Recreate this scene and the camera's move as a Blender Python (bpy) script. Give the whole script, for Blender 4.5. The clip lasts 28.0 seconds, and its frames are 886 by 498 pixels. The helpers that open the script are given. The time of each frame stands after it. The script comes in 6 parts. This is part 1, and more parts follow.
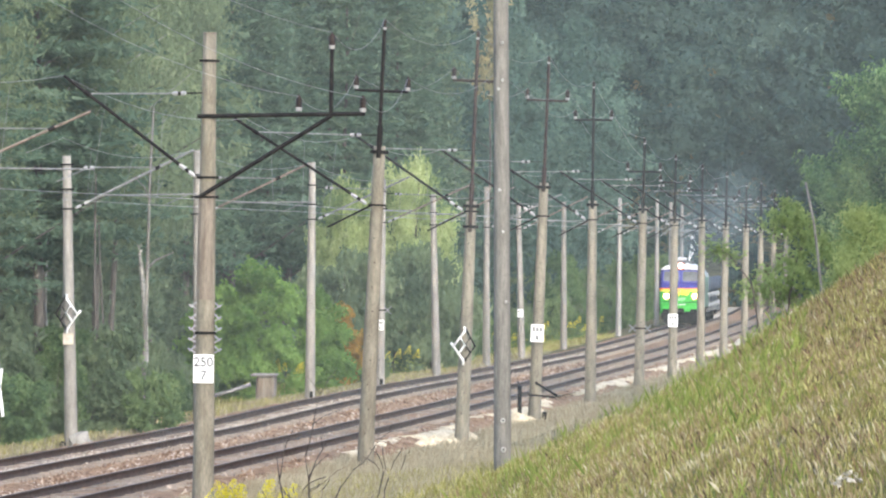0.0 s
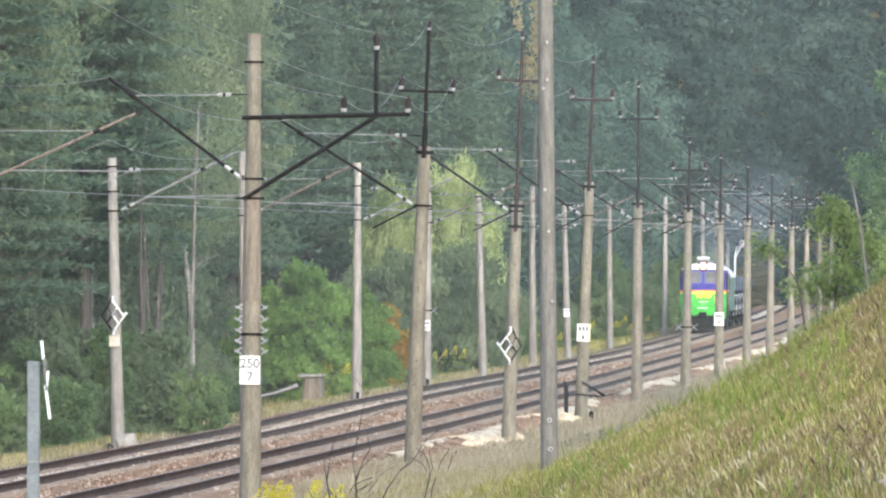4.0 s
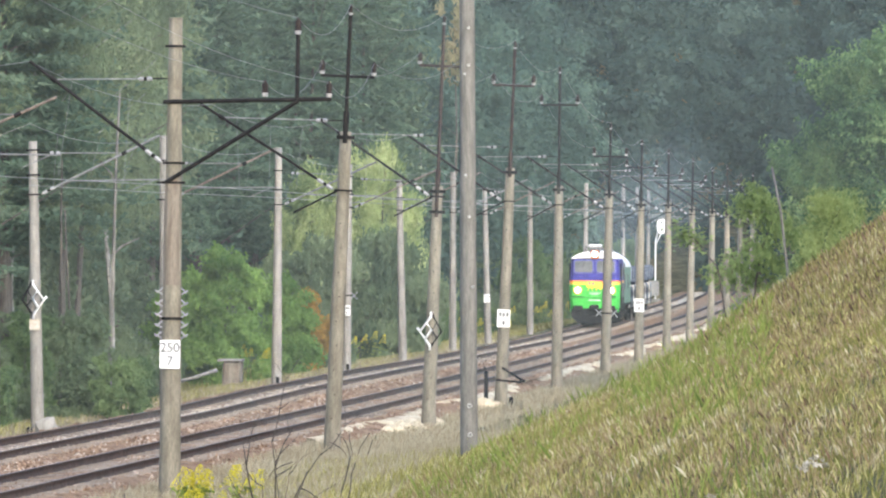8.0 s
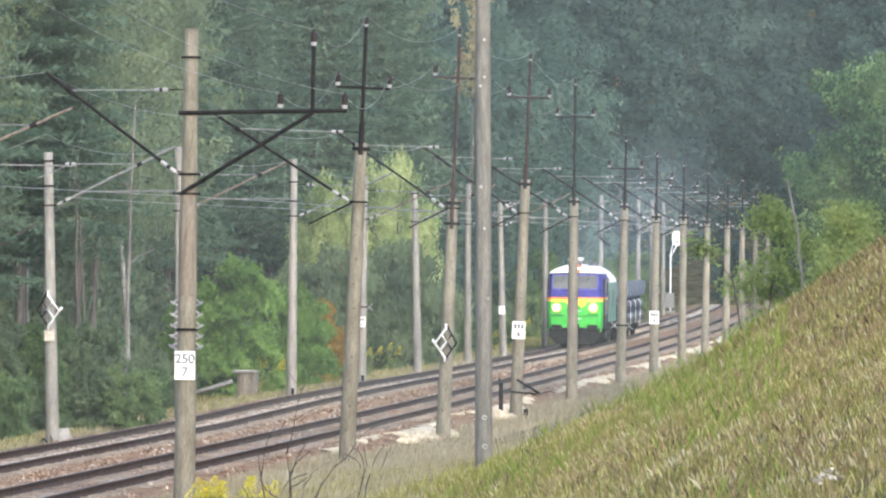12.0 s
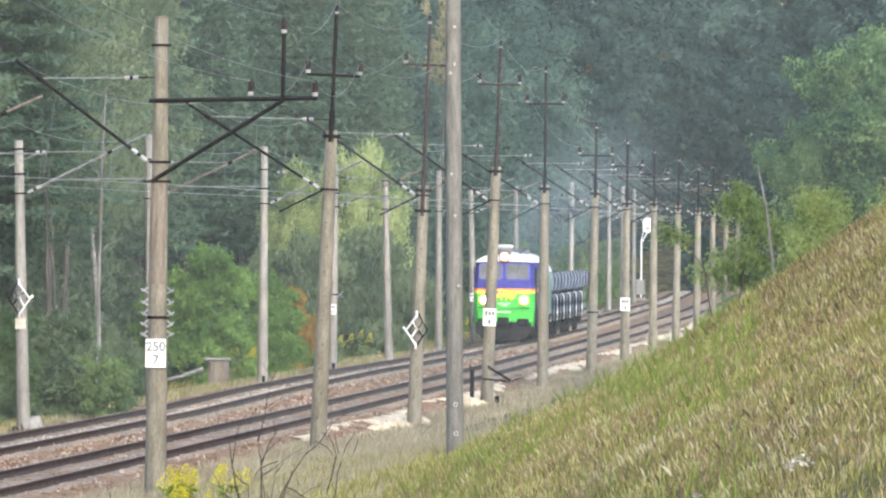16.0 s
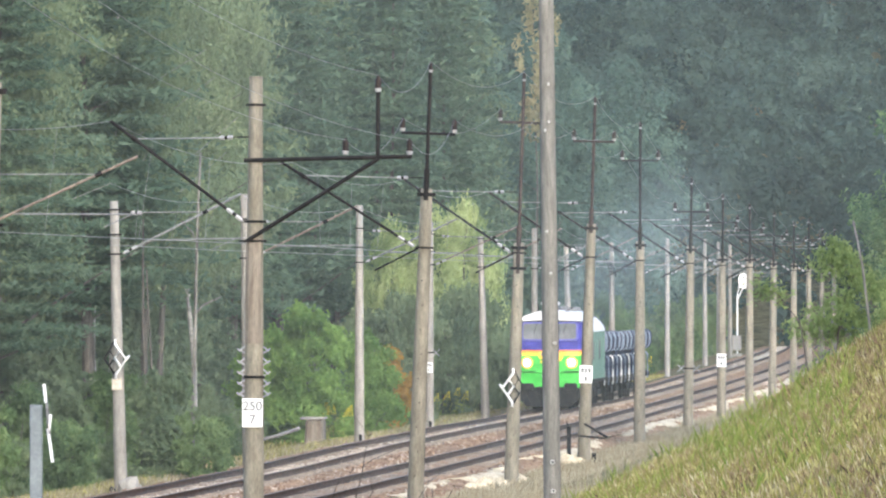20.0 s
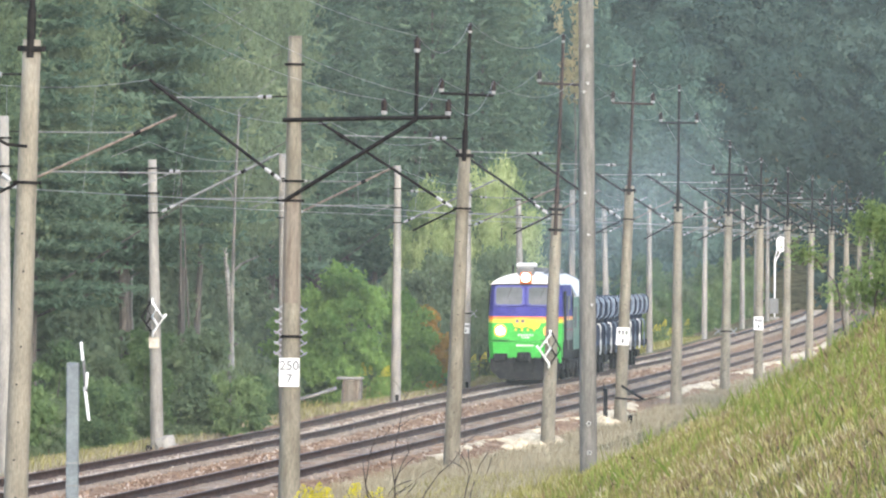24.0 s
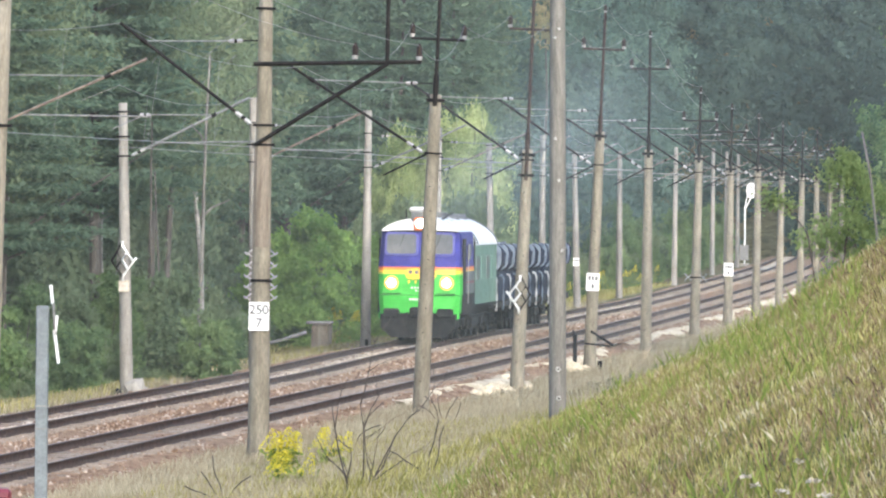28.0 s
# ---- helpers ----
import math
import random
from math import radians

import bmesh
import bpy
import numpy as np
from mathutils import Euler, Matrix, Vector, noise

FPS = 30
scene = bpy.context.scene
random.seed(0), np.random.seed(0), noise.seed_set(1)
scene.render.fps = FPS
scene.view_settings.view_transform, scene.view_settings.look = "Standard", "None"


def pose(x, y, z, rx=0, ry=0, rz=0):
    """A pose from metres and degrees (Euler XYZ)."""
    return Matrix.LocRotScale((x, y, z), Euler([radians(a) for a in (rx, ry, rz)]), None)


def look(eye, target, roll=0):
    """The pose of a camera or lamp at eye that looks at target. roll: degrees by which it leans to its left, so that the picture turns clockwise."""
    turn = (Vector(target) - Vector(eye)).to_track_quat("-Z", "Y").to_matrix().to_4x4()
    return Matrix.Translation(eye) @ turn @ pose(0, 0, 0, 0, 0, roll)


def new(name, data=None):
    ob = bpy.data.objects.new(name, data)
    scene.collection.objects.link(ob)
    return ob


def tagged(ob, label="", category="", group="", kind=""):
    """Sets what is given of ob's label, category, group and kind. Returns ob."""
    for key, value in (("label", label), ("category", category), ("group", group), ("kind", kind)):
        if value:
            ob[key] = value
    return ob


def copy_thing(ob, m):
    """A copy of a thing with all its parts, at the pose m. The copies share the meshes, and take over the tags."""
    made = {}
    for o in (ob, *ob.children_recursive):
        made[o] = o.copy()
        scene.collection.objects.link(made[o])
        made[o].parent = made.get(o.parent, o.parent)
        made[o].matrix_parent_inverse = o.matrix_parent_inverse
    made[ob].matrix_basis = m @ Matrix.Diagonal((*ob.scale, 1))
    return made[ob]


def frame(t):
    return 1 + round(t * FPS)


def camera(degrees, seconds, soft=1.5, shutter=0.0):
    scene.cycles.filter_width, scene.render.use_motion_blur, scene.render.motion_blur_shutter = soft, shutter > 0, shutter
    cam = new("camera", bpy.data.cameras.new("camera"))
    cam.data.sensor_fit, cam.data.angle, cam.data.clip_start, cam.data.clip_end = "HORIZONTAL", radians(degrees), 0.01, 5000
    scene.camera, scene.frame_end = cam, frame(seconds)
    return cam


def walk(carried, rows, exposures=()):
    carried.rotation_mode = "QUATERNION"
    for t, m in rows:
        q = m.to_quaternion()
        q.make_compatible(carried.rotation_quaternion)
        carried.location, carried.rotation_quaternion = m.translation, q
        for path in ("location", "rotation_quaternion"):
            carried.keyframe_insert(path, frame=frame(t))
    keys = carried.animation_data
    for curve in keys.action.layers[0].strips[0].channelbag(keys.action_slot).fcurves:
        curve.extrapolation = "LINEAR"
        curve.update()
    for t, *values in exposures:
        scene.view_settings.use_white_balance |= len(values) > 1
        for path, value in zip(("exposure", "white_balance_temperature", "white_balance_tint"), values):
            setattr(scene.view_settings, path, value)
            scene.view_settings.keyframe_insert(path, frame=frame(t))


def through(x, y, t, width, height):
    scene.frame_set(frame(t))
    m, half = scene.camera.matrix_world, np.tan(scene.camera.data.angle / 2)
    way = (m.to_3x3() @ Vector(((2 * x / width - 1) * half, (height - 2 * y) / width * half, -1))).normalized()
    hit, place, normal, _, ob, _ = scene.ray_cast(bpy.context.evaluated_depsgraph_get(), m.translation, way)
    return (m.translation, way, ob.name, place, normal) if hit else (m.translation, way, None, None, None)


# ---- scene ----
from functools import lru_cache

# ---------------------------------------------------------------- camera
cam = camera(7.0, 28.0, soft=2.2)
EYE = 5.2          # above the rail tops, on a grassy bank beside the line
# seconds, yaw, pitch, roll in degrees: held by hand, standing still
TURNS = [
    (0.0, -0.0093, -0.002, 0.403), (0.5, -0.0669, -0.0141, 0.44), (1.0, 0.1235, 0.0341, 0.292), (1.5, 0.3398, -0.1614, 0.26),
    (2.0, 0.2593, -0.4733, 0.164), (2.5, -0.0138, -0.2697, 0.01), (3.0, 0.0, -0.3039, 0.0), (3.5, 0.015, -0.0773, 0.056),
    (4.0, 0.3522, -0.0027, 0.077), (4.5, 0.6801, -0.042, 0.275), (6.5, 0.2682, -0.2553, 0.238), (7.0, 0.1861, -0.1018, 0.398),
    (7.5, -0.1146, -0.033, 0.37), (8.0, -0.2763, -0.1172, 0.336), (8.5, -0.1346, -0.2029, 0.125), (9.0, -0.229, -0.0874, 0.121),
    (9.5, -0.0942, -0.2192, 0.191), (10.0, -0.1326, -0.2929, 0.195), (10.5, -0.0146, -0.2781, 0.048), (11.0, -0.1363, -0.4355, 0.253),
    (11.5, 0.0888, -0.2317, 0.225), (12.0, -0.1556, -0.0254, 0.456), (12.5, -0.0139, -0.0842, 0.308), (13.0, -0.2435, -0.1252, 0.308),
    (13.5, -0.2177, 0.0616, 0.172), (15.5, -0.3726, 0.0051, 0.295), (16.0, -0.3878, -0.1247, 0.339), (16.5, -0.2211, -0.2669, 0.092),
    (17.0, -0.3852, 0.0791, -0.162), (17.5, -0.0994, -0.1742, -0.18), (18.0, -0.189, -0.2213, -0.291), (18.5, -0.2144, -0.3274, -0.188),
    (19.0, -0.0498, 0.2021, -0.154), (19.5, 0.1815, 0.1815, -0.194), (20.0, 0.3692, 0.3303, -0.108), (20.5, 0.6411, 0.4538, -0.033),
    (21.0, 0.5907, 0.3067, 0.262), (21.5, 0.3783, 0.2751, 0.394), (23.5, 0.5128, 0.3274, 0.452), (24.0, 0.6673, 0.0198, 0.316),
    (24.5, 0.724, 0.2701, 0.151), (25.0, 0.6661, 0.1038, 0.123), (25.5, 0.7539, -0.0235, 0.021), (26.0, 1.0189, 0.0438, -0.048),
    (26.5, 0.8125, -0.5225, 0.033), (27.0, 0.5848, -0.546, 0.131), (27.5, 0.5218, -0.5124, 0.106), (28.0, 0.4281, -0.414, 0.6),
]
walk(cam, [(t, pose(0, 0, EYE, 90 + pitch, 0, yaw) @ pose(0, 0, 0, 0, 0, roll)) for t, yaw, pitch, roll in TURNS],
     exposures=[(0, 2.06), (2, 2.06), (3, 2.0), (11, 1.96), (17, 2.0), (19, 2.0), (21, 2.1), (25, 2.06), (28, 2.03)])

# ---------------------------------------------------------------- light
SUN_UP, SUN_AZ = 23.0, 158.0      # degrees; the azimuth counts from +y clockwise
world = bpy.data.worlds.new("sky")
scene.world = world
world.use_nodes = True
wn = world.node_tree
sky = wn.nodes.new("ShaderNodeTexSky")
sky.sky_type, sky.sun_disc = "NISHITA", False
sky.sun_elevation, sky.sun_rotation = radians(SUN_UP), radians(SUN_AZ)
sky.dust_density, sky.air_density = 1.5, 1.0
wn.links.new(sky.outputs[0], wn.nodes["Background"].inputs[0])
wn.nodes["Background"].inputs[1].default_value = 0.15
sun_data = bpy.data.lights.new("sun", "SUN")
sun_data.energy, sun_data.angle, sun_data.color = 1.2, radians(40), (0.97, 0.98, 1.0)
sun = new("sun", sun_data)
sd = Vector((math.sin(radians(SUN_AZ)) * math.cos(radians(SUN_UP)), math.cos(radians(SUN_AZ)) * math.cos(radians(SUN_UP)), math.sin(radians(SUN_UP))))
sun.matrix_world = look(sd * 300, (0, 0, 0))
scene.cycles.transparent_max_bounces = 48      # many thin veils of haze lie behind one another


# ---------------------------------------------------------------- materials
def material(name, a, b, scale=2.0, rough=0.8, metal=0.0, bump=0.0, fine=0.0, c=None, object_vary=0.0, island=0.0, through_light=0.0, stretch=(1, 1, 1), spec=0.5):
    """Two (or three) colours mixed by noise at two scales, with bump; may vary by object and by loose piece."""
    m = bpy.data.materials.new(name)
    m.use_nodes = True
    nt = m.node_tree
    N, L = nt.nodes.new, nt.links.new
    bsdf = nt.nodes["Principled BSDF"]
    tc = N("ShaderNodeTexCoord")
    mp = N("ShaderNodeMapping")
    mp.inputs["Scale"].default_value = stretch
    L(tc.outputs["Object"], mp.inputs[0])
    n1 = N("ShaderNodeTexNoise")
    n1.inputs["Scale"].default_value, n1.inputs["Detail"].default_value, n1.inputs["Roughness"].default_value = scale, 6.0, 0.62
    L(mp.outputs[0], n1.inputs["Vector"])
    ramp = N("ShaderNodeValToRGB")
    el = ramp.color_ramp.elements
    el[0].position, el[0].color = 0.36, (*a, 1)
    el[1].position, el[1].color = 0.64, (*b, 1)
    if c:
        e = ramp.color_ramp.elements.new(0.8)
        e.color = (*c, 1)
    fac = n1.outputs["Fac"]
    if island or object_vary:
        add = N("ShaderNodeMath")
        add.operation = "ADD"
        L(fac, add.inputs[0])
        if island:
            g = N("ShaderNodeNewGeometry")
            src, amount = g.outputs["Random Per Island"], island
        else:
            g = N("ShaderNodeObjectInfo")
            src, amount = g.outputs["Random"], object_vary
        mr = N("ShaderNodeMapRange")
        mr.inputs["To Min"].default_value, mr.inputs["To Max"].default_value = -amount / 2, amount / 2
        L(src, mr.inputs["Value"])
        L(mr.outputs[0], add.inputs[1])
        fac = add.outputs[0]
    L(fac, ramp.inputs[0])
    colour = ramp.outputs[0]
    if fine:
        n2 = N("ShaderNodeTexNoise")
        n2.inputs["Scale"].default_value, n2.inputs["Detail"].default_value = scale * 9, 4.0
        L(mp.outputs[0], n2.inputs["Vector"])
        mr2 = N("ShaderNodeMapRange")
        mr2.inputs["From Min"].default_value, mr2.inputs["From Max"].default_value = 0.3, 0.7
        mr2.inputs["To Min"].default_value, mr2.inputs["To Max"].default_value = 1 - fine, 1 + fine
        L(n2.outputs["Fac"], mr2.inputs["Value"])
        mul = N("ShaderNodeVectorMath")
        mul.operation = "SCALE"
        L(colour, mul.inputs[0])
        L(mr2.outputs[0], mul.inputs["Scale"])
        colour = mul.outputs[0]
    if island and object_vary:
        oi = N("ShaderNodeObjectInfo")
        hsv = N("ShaderNodeHueSaturation")
        mr3 = N("ShaderNodeMapRange")
        mr3.inputs["To Min"].default_value, mr3.inputs["To Max"].default_value = 1 - object_vary, 1 + object_vary
        L(oi.outputs["Random"], mr3.inputs["Value"])
        L(mr3.outputs[0], hsv.inputs["Value"])
        mr4 = N("ShaderNodeMapRange")
        mr4.inputs["To Min"].default_value, mr4.inputs["To Max"].default_value = 0.5 + object_vary * 0.07, 0.5 - object_vary * 0.07
        L(oi.outputs["Random"], mr4.inputs["Value"])
        L(mr4.outputs[0], hsv.inputs["Hue"])
        L(colour, hsv.inputs["Color"])
        colour = hsv.outputs[0]
    L(colour, bsdf.inputs["Base Color"])
    bsdf.inputs["Roughness"].default_value, bsdf.inputs["Metallic"].default_value = rough, metal
    bsdf.inputs["Specular IOR Level"].default_value = spec
    if bump:
        bp = N("ShaderNodeBump")
        bp.inputs["Strength"].default_value, bp.inputs["Distance"].default_value = bump, 0.03
        L(n1.outputs["Fac"], bp.inputs["Height"])
        L(bp.outputs[0], bsdf.inputs["Normal"])
    if through_light:
        tr = N("ShaderNodeBsdfTranslucent")
        L(colour, tr.inputs["Color"])
        mix = N("ShaderNodeMixShader")
        mix.inputs[0].default_value = through_light
        L(bsdf.outputs[0], mix.inputs[1])
        L(tr.outputs[0], mix.inputs[2])
        L(mix.outputs[0], nt.nodes["Material Output"].inputs[0])
    return m


def glow(name, colour, strength):
    m = bpy.data.materials.new(name)
    m.use_nodes = True
    b = m.node_tree.nodes["Principled BSDF"]
    b.inputs["Base Color"].default_value = (0.03, 0.03, 0.03, 1)
    b.inputs["Emission Color"].default_value = (*colour, 1)
    b.inputs["Emission Strength"].default_value = strength
    return m


M = {}
M["concrete"] = material("weathered_concrete", (0.108, 0.094, 0.07), (0.188, 0.168, 0.13), 1.6, 0.9, bump=0.5, fine=0.22, object_vary=0.25, stretch=(3, 3, 0.7))
M["concrete_pale"] = material("pale_concrete", (0.145, 0.134, 0.118), (0.235, 0.22, 0.195), 1.6, 0.9, bump=0.5, fine=0.16, object_vary=0.25, stretch=(3, 3, 0.7))
M["rust_stain"] = material("rust_stained_concrete", (0.105, 0.082, 0.062), (0.175, 0.15, 0.12), 2.2, 0.9, bump=0.4, fine=0.2, stretch=(3, 3, 0.4))
M["pole_grey"] = material("grey_weathered_pole", (0.095, 0.09, 0.08), (0.165, 0.155, 0.138), 3.0, 0.9, bump=0.6, fine=0.22, stretch=(3, 3, 0.5))
M["dark_steel"] = material("dark_painted_steel", (0.007, 0.007, 0.007), (0.018, 0.0165, 0.016), 6.0, 0.75, fine=0.2, spec=0.15)
M["brown_steel"] = material("brown_primed_steel", (0.018, 0.012, 0.011), (0.042, 0.029, 0.025), 6.0, 0.75, fine=0.2, spec=0.2)
M["zinc"] = material("galvanised_tube", (0.1, 0.1, 0.098), (0.18, 0.18, 0.175), 7.0, 0.6, fine=0.1)
M["rust_tube"] = material("rusty_tube", (0.09, 0.07, 0.055), (0.17, 0.135, 0.105), 7.0, 0.75, fine=0.2)
M["porcelain"] = material("white_porcelain", (0.2, 0.2, 0.195), (0.29, 0.29, 0.28), 9.0, 0.3)
M["porcelain_brown"] = material("brown_porcelain", (0.012, 0.009, 0.008), (0.026, 0.018, 0.015), 9.0, 0.55, spec=0.15)
M["wire"] = material("weathered_wire", (0.11, 0.115, 0.11), (0.2, 0.21, 0.2), 4.0, 0.6)
M["white"] = material("white_paint", (0.55, 0.55, 0.53), (0.68, 0.68, 0.66), 5.0, 0.5, fine=0.05)
M["plate_black"] = material("black_lettering", (0.07, 0.07, 0.07), (0.15, 0.15, 0.15), 9.0, 0.6)
M["rail"] = material("rusty_rail", (0.032, 0.021, 0.017), (0.066, 0.045, 0.037), 5.0, 0.85, 0.0, fine=0.25, spec=0.2)
M["rail_top"] = material("worn_rail_head", (0.07, 0.052, 0.044), (0.13, 0.1, 0.085), 7.0, 0.6, 0.1)
M["sleeper"] = material("grey_sleeper", (0.13, 0.1, 0.078), (0.23, 0.185, 0.145), 3.0, 0.9, fine=0.25)
M["ballast"] = material("brown_ballast", (0.135, 0.08, 0.048), (0.275, 0.18, 0.115), 3.0, 0.95, bump=0.9, fine=0.4, c=(0.4, 0.3, 0.21), spec=0.1)
M["stone"] = material("ballast_stone", (0.13, 0.08, 0.05), (0.25, 0.165, 0.11), 1.5, 0.9, island=0.75, c=(0.36, 0.29, 0.23))
M["dusty_ballast"] = material("pale_dusty_ballast", (0.28, 0.225, 0.16), (0.47, 0.39, 0.29), 2.2, 0.95, bump=0.8, fine=0.35)
M["pale_stone"] = material("pale_dusty_stone", (0.27, 0.22, 0.175), (0.44, 0.38, 0.31), 1.5, 0.95, island=0.6)
M["sand"] = material("pale_sand", (0.33, 0.275, 0.185), (0.54, 0.46, 0.33), 1.8, 0.95, bump=0.6, fine=0.2)
# the darkest soil tone includes the shade between grass blades
M["ground"] = material("grassy_soil", (0.06, 0.053, 0.025), (0.15, 0.128, 0.066), 0.9, 0.95, bump=0.8, fine=0.35, c=(0.3, 0.24, 0.15), spec=0.05)
M["grass"] = material("green_grass", (0.15, 0.15, 0.04), (0.285, 0.252, 0.082), 0.3, 0.7, island=0.75, c=(0.46, 0.41, 0.18), through_light=0.3, spec=0.2)
M["straw"] = material("dry_straw_grass", (0.21, 0.15, 0.08), (0.35, 0.275, 0.155), 0.6, 0.8, island=0.5, c=(0.58, 0.51, 0.37), through_light=0.3, spec=0.2)
M["beige"] = material("bleached_verge_grass", (0.23, 0.195, 0.13), (0.36, 0.315, 0.225), 0.5, 0.8, island=0.35, c=(0.46, 0.41, 0.31), through_light=0.3, spec=0.2)
M["russet"] = material("russet_dry_stem", (0.07, 0.042, 0.03), (0.17, 0.1, 0.07), 0.8, 0.85, island=0.6, c=(0.28, 0.18, 0.11), through_light=0.2, spec=0.2)
M["goldenrod"] = material("yellow_goldenrod_flower", (0.42, 0.36, 0.02), (0.6, 0.52, 0.04), 3.0, 0.7, island=0.5, through_light=0.3)
M["weed"] = material("weed_leaf", (0.13, 0.17, 0.035), (0.23, 0.265, 0.07), 3.0, 0.7, island=0.6, through_light=0.35, spec=0.2)
M["twig"] = material("bare_brown_twig", (0.03, 0.024, 0.02), (0.07, 0.056, 0.048), 8.0, 0.9)
M["umbel"] = material("dried_white_flower_head", (0.24, 0.21, 0.16), (0.42, 0.38, 0.32), 8.0, 0.9, island=0.4)


def leaf(name, a, b, c, vary=0.2, patch=0.3, depth=1.2, speck=0.2, through=0.5):
    """Foliage: every leaf with its own tint, in larger light and dark patches; every plant differs a little."""
    m = bpy.data.materials.new(name)
    m.use_nodes = True
    nt = m.node_tree
    N, L = nt.nodes.new, nt.links.new
    bsdf = nt.nodes["Principled BSDF"]
    tc = N("ShaderNodeTexCoord")
    big = N("ShaderNodeTexNoise")
    big.inputs["Scale"].default_value, big.inputs["Detail"].default_value = patch, 4.0
    L(tc.outputs["Object"], big.inputs["Vector"])
    geo = N("ShaderNodeNewGeometry")
    add = N("ShaderNodeMath")
    add.operation = "MULTIPLY_ADD"
    add.inputs[1].default_value = speck
    L(geo.outputs["Random Per Island"], add.inputs[0])
    sub = N("ShaderNodeMath")
    sub.operation = "MULTIPLY_ADD"
    sub.inputs[1].default_value, sub.inputs[2].default_value = depth, 0.5 - 0.5 * depth - 0.5 * speck
    L(big.outputs["Fac"], sub.inputs[0])
    L(sub.outputs[0], add.inputs[2])
    ramp = N("ShaderNodeValToRGB")
    el = ramp.color_ramp.elements
    el[0].position, el[0].color = 0.22, (*a, 1)
    el[1].position, el[1].color = 0.55, (*b, 1)
    ramp.color_ramp.elements.new(0.85).color = (*c, 1)
    L(add.outputs[0], ramp.inputs[0])
    oi = N("ShaderNodeObjectInfo")
    hsv = N("ShaderNodeHueSaturation")
    for sock, lo, hi in (("Value", 1 - vary, 1 + vary), ("Hue", 0.5 + vary * 0.07, 0.5 - vary * 0.07)):
        mr = N("ShaderNodeMapRange")
        mr.inputs["To Min"].default_value, mr.inputs["To Max"].default_value = lo, hi
        L(oi.outputs["Random"], mr.inputs["Value"])
        L(mr.outputs[0], hsv.inputs[sock])
    L(ramp.outputs[0], hsv.inputs["Color"])
    L(hsv.outputs[0], bsdf.inputs["Base Color"])
    bsdf.inputs["Roughness"].default_value, bsdf.inputs["Specular IOR Level"].default_value = 0.7, 0.2
    turn = N("ShaderNodeVectorMath")
    turn.operation = "ADD"
    turn.inputs[1].default_value = (0.15, -0.45, 0.6)      # bends the shading normals sunwards, so shaded leaves look lit
    soft = N("ShaderNodeVectorMath")
    soft.operation = "SCALE"
    soft.inputs["Scale"].default_value = 0.8
    L(geo.outputs["Normal"], soft.inputs[0])
    L(soft.outputs[0], turn.inputs[0])
    nz = N("ShaderNodeVectorMath")
    nz.operation = "NORMALIZE"
    L(turn.outputs[0], nz.inputs[0])
    L(nz.outputs[0], bsdf.inputs["Normal"])
    tr = N("ShaderNodeBsdfTranslucent")
    L(hsv.outputs[0], tr.inputs["Color"])
    mix = N("ShaderNodeMixShader")
    mix.inputs[0].default_value = through
    L(bsdf.outputs[0], mix.inputs[1])
    L(tr.outputs[0], mix.inputs[2])
    L(mix.outputs[0], nt.nodes["Material Output"].inputs[0])
    return m


M["leaf_dark"] = leaf("dark_deciduous_leaf", (0.06, 0.088, 0.053), (0.104, 0.142, 0.081), (0.146, 0.186, 0.103))
M["leaf_mid"] = leaf("alder_leaf", (0.066, 0.098, 0.055), (0.122, 0.165, 0.086), (0.178, 0.216, 0.112))
M["leaf_birch"] = leaf("birch_leaf", (0.066, 0.098, 0.056), (0.116, 0.155, 0.084), (0.162, 0.2, 0.106))
M["leaf_willow"] = leaf("pale_willow_leaf", (0.12, 0.175, 0.066), (0.26, 0.32, 0.125), (0.43, 0.48, 0.22), vary=0.06, depth=2.0, patch=0.5)
M["leaf_bright"] = leaf("bright_green_leaf", (0.07, 0.14, 0.032), (0.145, 0.245, 0.056), (0.215, 0.325, 0.09), vary=0.1)
M["leaf_autumn"] = leaf("orange_autumn_leaf", (0.13, 0.12, 0.035), (0.29, 0.17, 0.036), (0.42, 0.21, 0.045), vary=0.15)
M["leaf_shrub"] = leaf("shrub_leaf", (0.052, 0.09, 0.04), (0.118, 0.178, 0.07), (0.205, 0.275, 0.112))
M["leaf_bank"] = leaf("bank_shrub_leaf", (0.13, 0.175, 0.06), (0.22, 0.27, 0.1), (0.32, 0.36, 0.15), speck=0.3)
# strong patches paint lit clumps and shaded gaps into the oak's crown
M["leaf_oak"] = leaf("oak_leaf", (0.03, 0.072, 0.03), (0.085, 0.155, 0.056), (0.19, 0.285, 0.105), vary=0.05, depth=2.2, patch=0.6)
M["leaf_yellowing"] = leaf("yellowing_birch_leaf", (0.15, 0.15, 0.085), (0.24, 0.21, 0.115), (0.33, 0.285, 0.16), vary=0.05)
M["needle"] = leaf("pine_needle", (0.042, 0.076, 0.052), (0.078, 0.123, 0.078), (0.115, 0.165, 0.104))
# bluish tint carries distance haze; broad patches carry light and dark crowns
M["leaf_far"] = leaf("haze_tinted_far_foliage", (0.03, 0.056, 0.046), (0.054, 0.092, 0.073), (0.086, 0.132, 0.1), patch=0.075, depth=2.0, speck=0.12)
M["bark"] = material("grey_brown_bark", (0.04, 0.035, 0.03), (0.085, 0.075, 0.066), 3.0, 0.95, bump=0.6, fine=0.3, stretch=(3, 3, 0.6))
M["dead_wood"] = material("grey_dead_wood", (0.085, 0.08, 0.07), (0.16, 0.152, 0.135), 2.5, 0.9, bump=0.4, fine=0.25, stretch=(3, 3, 0.5))
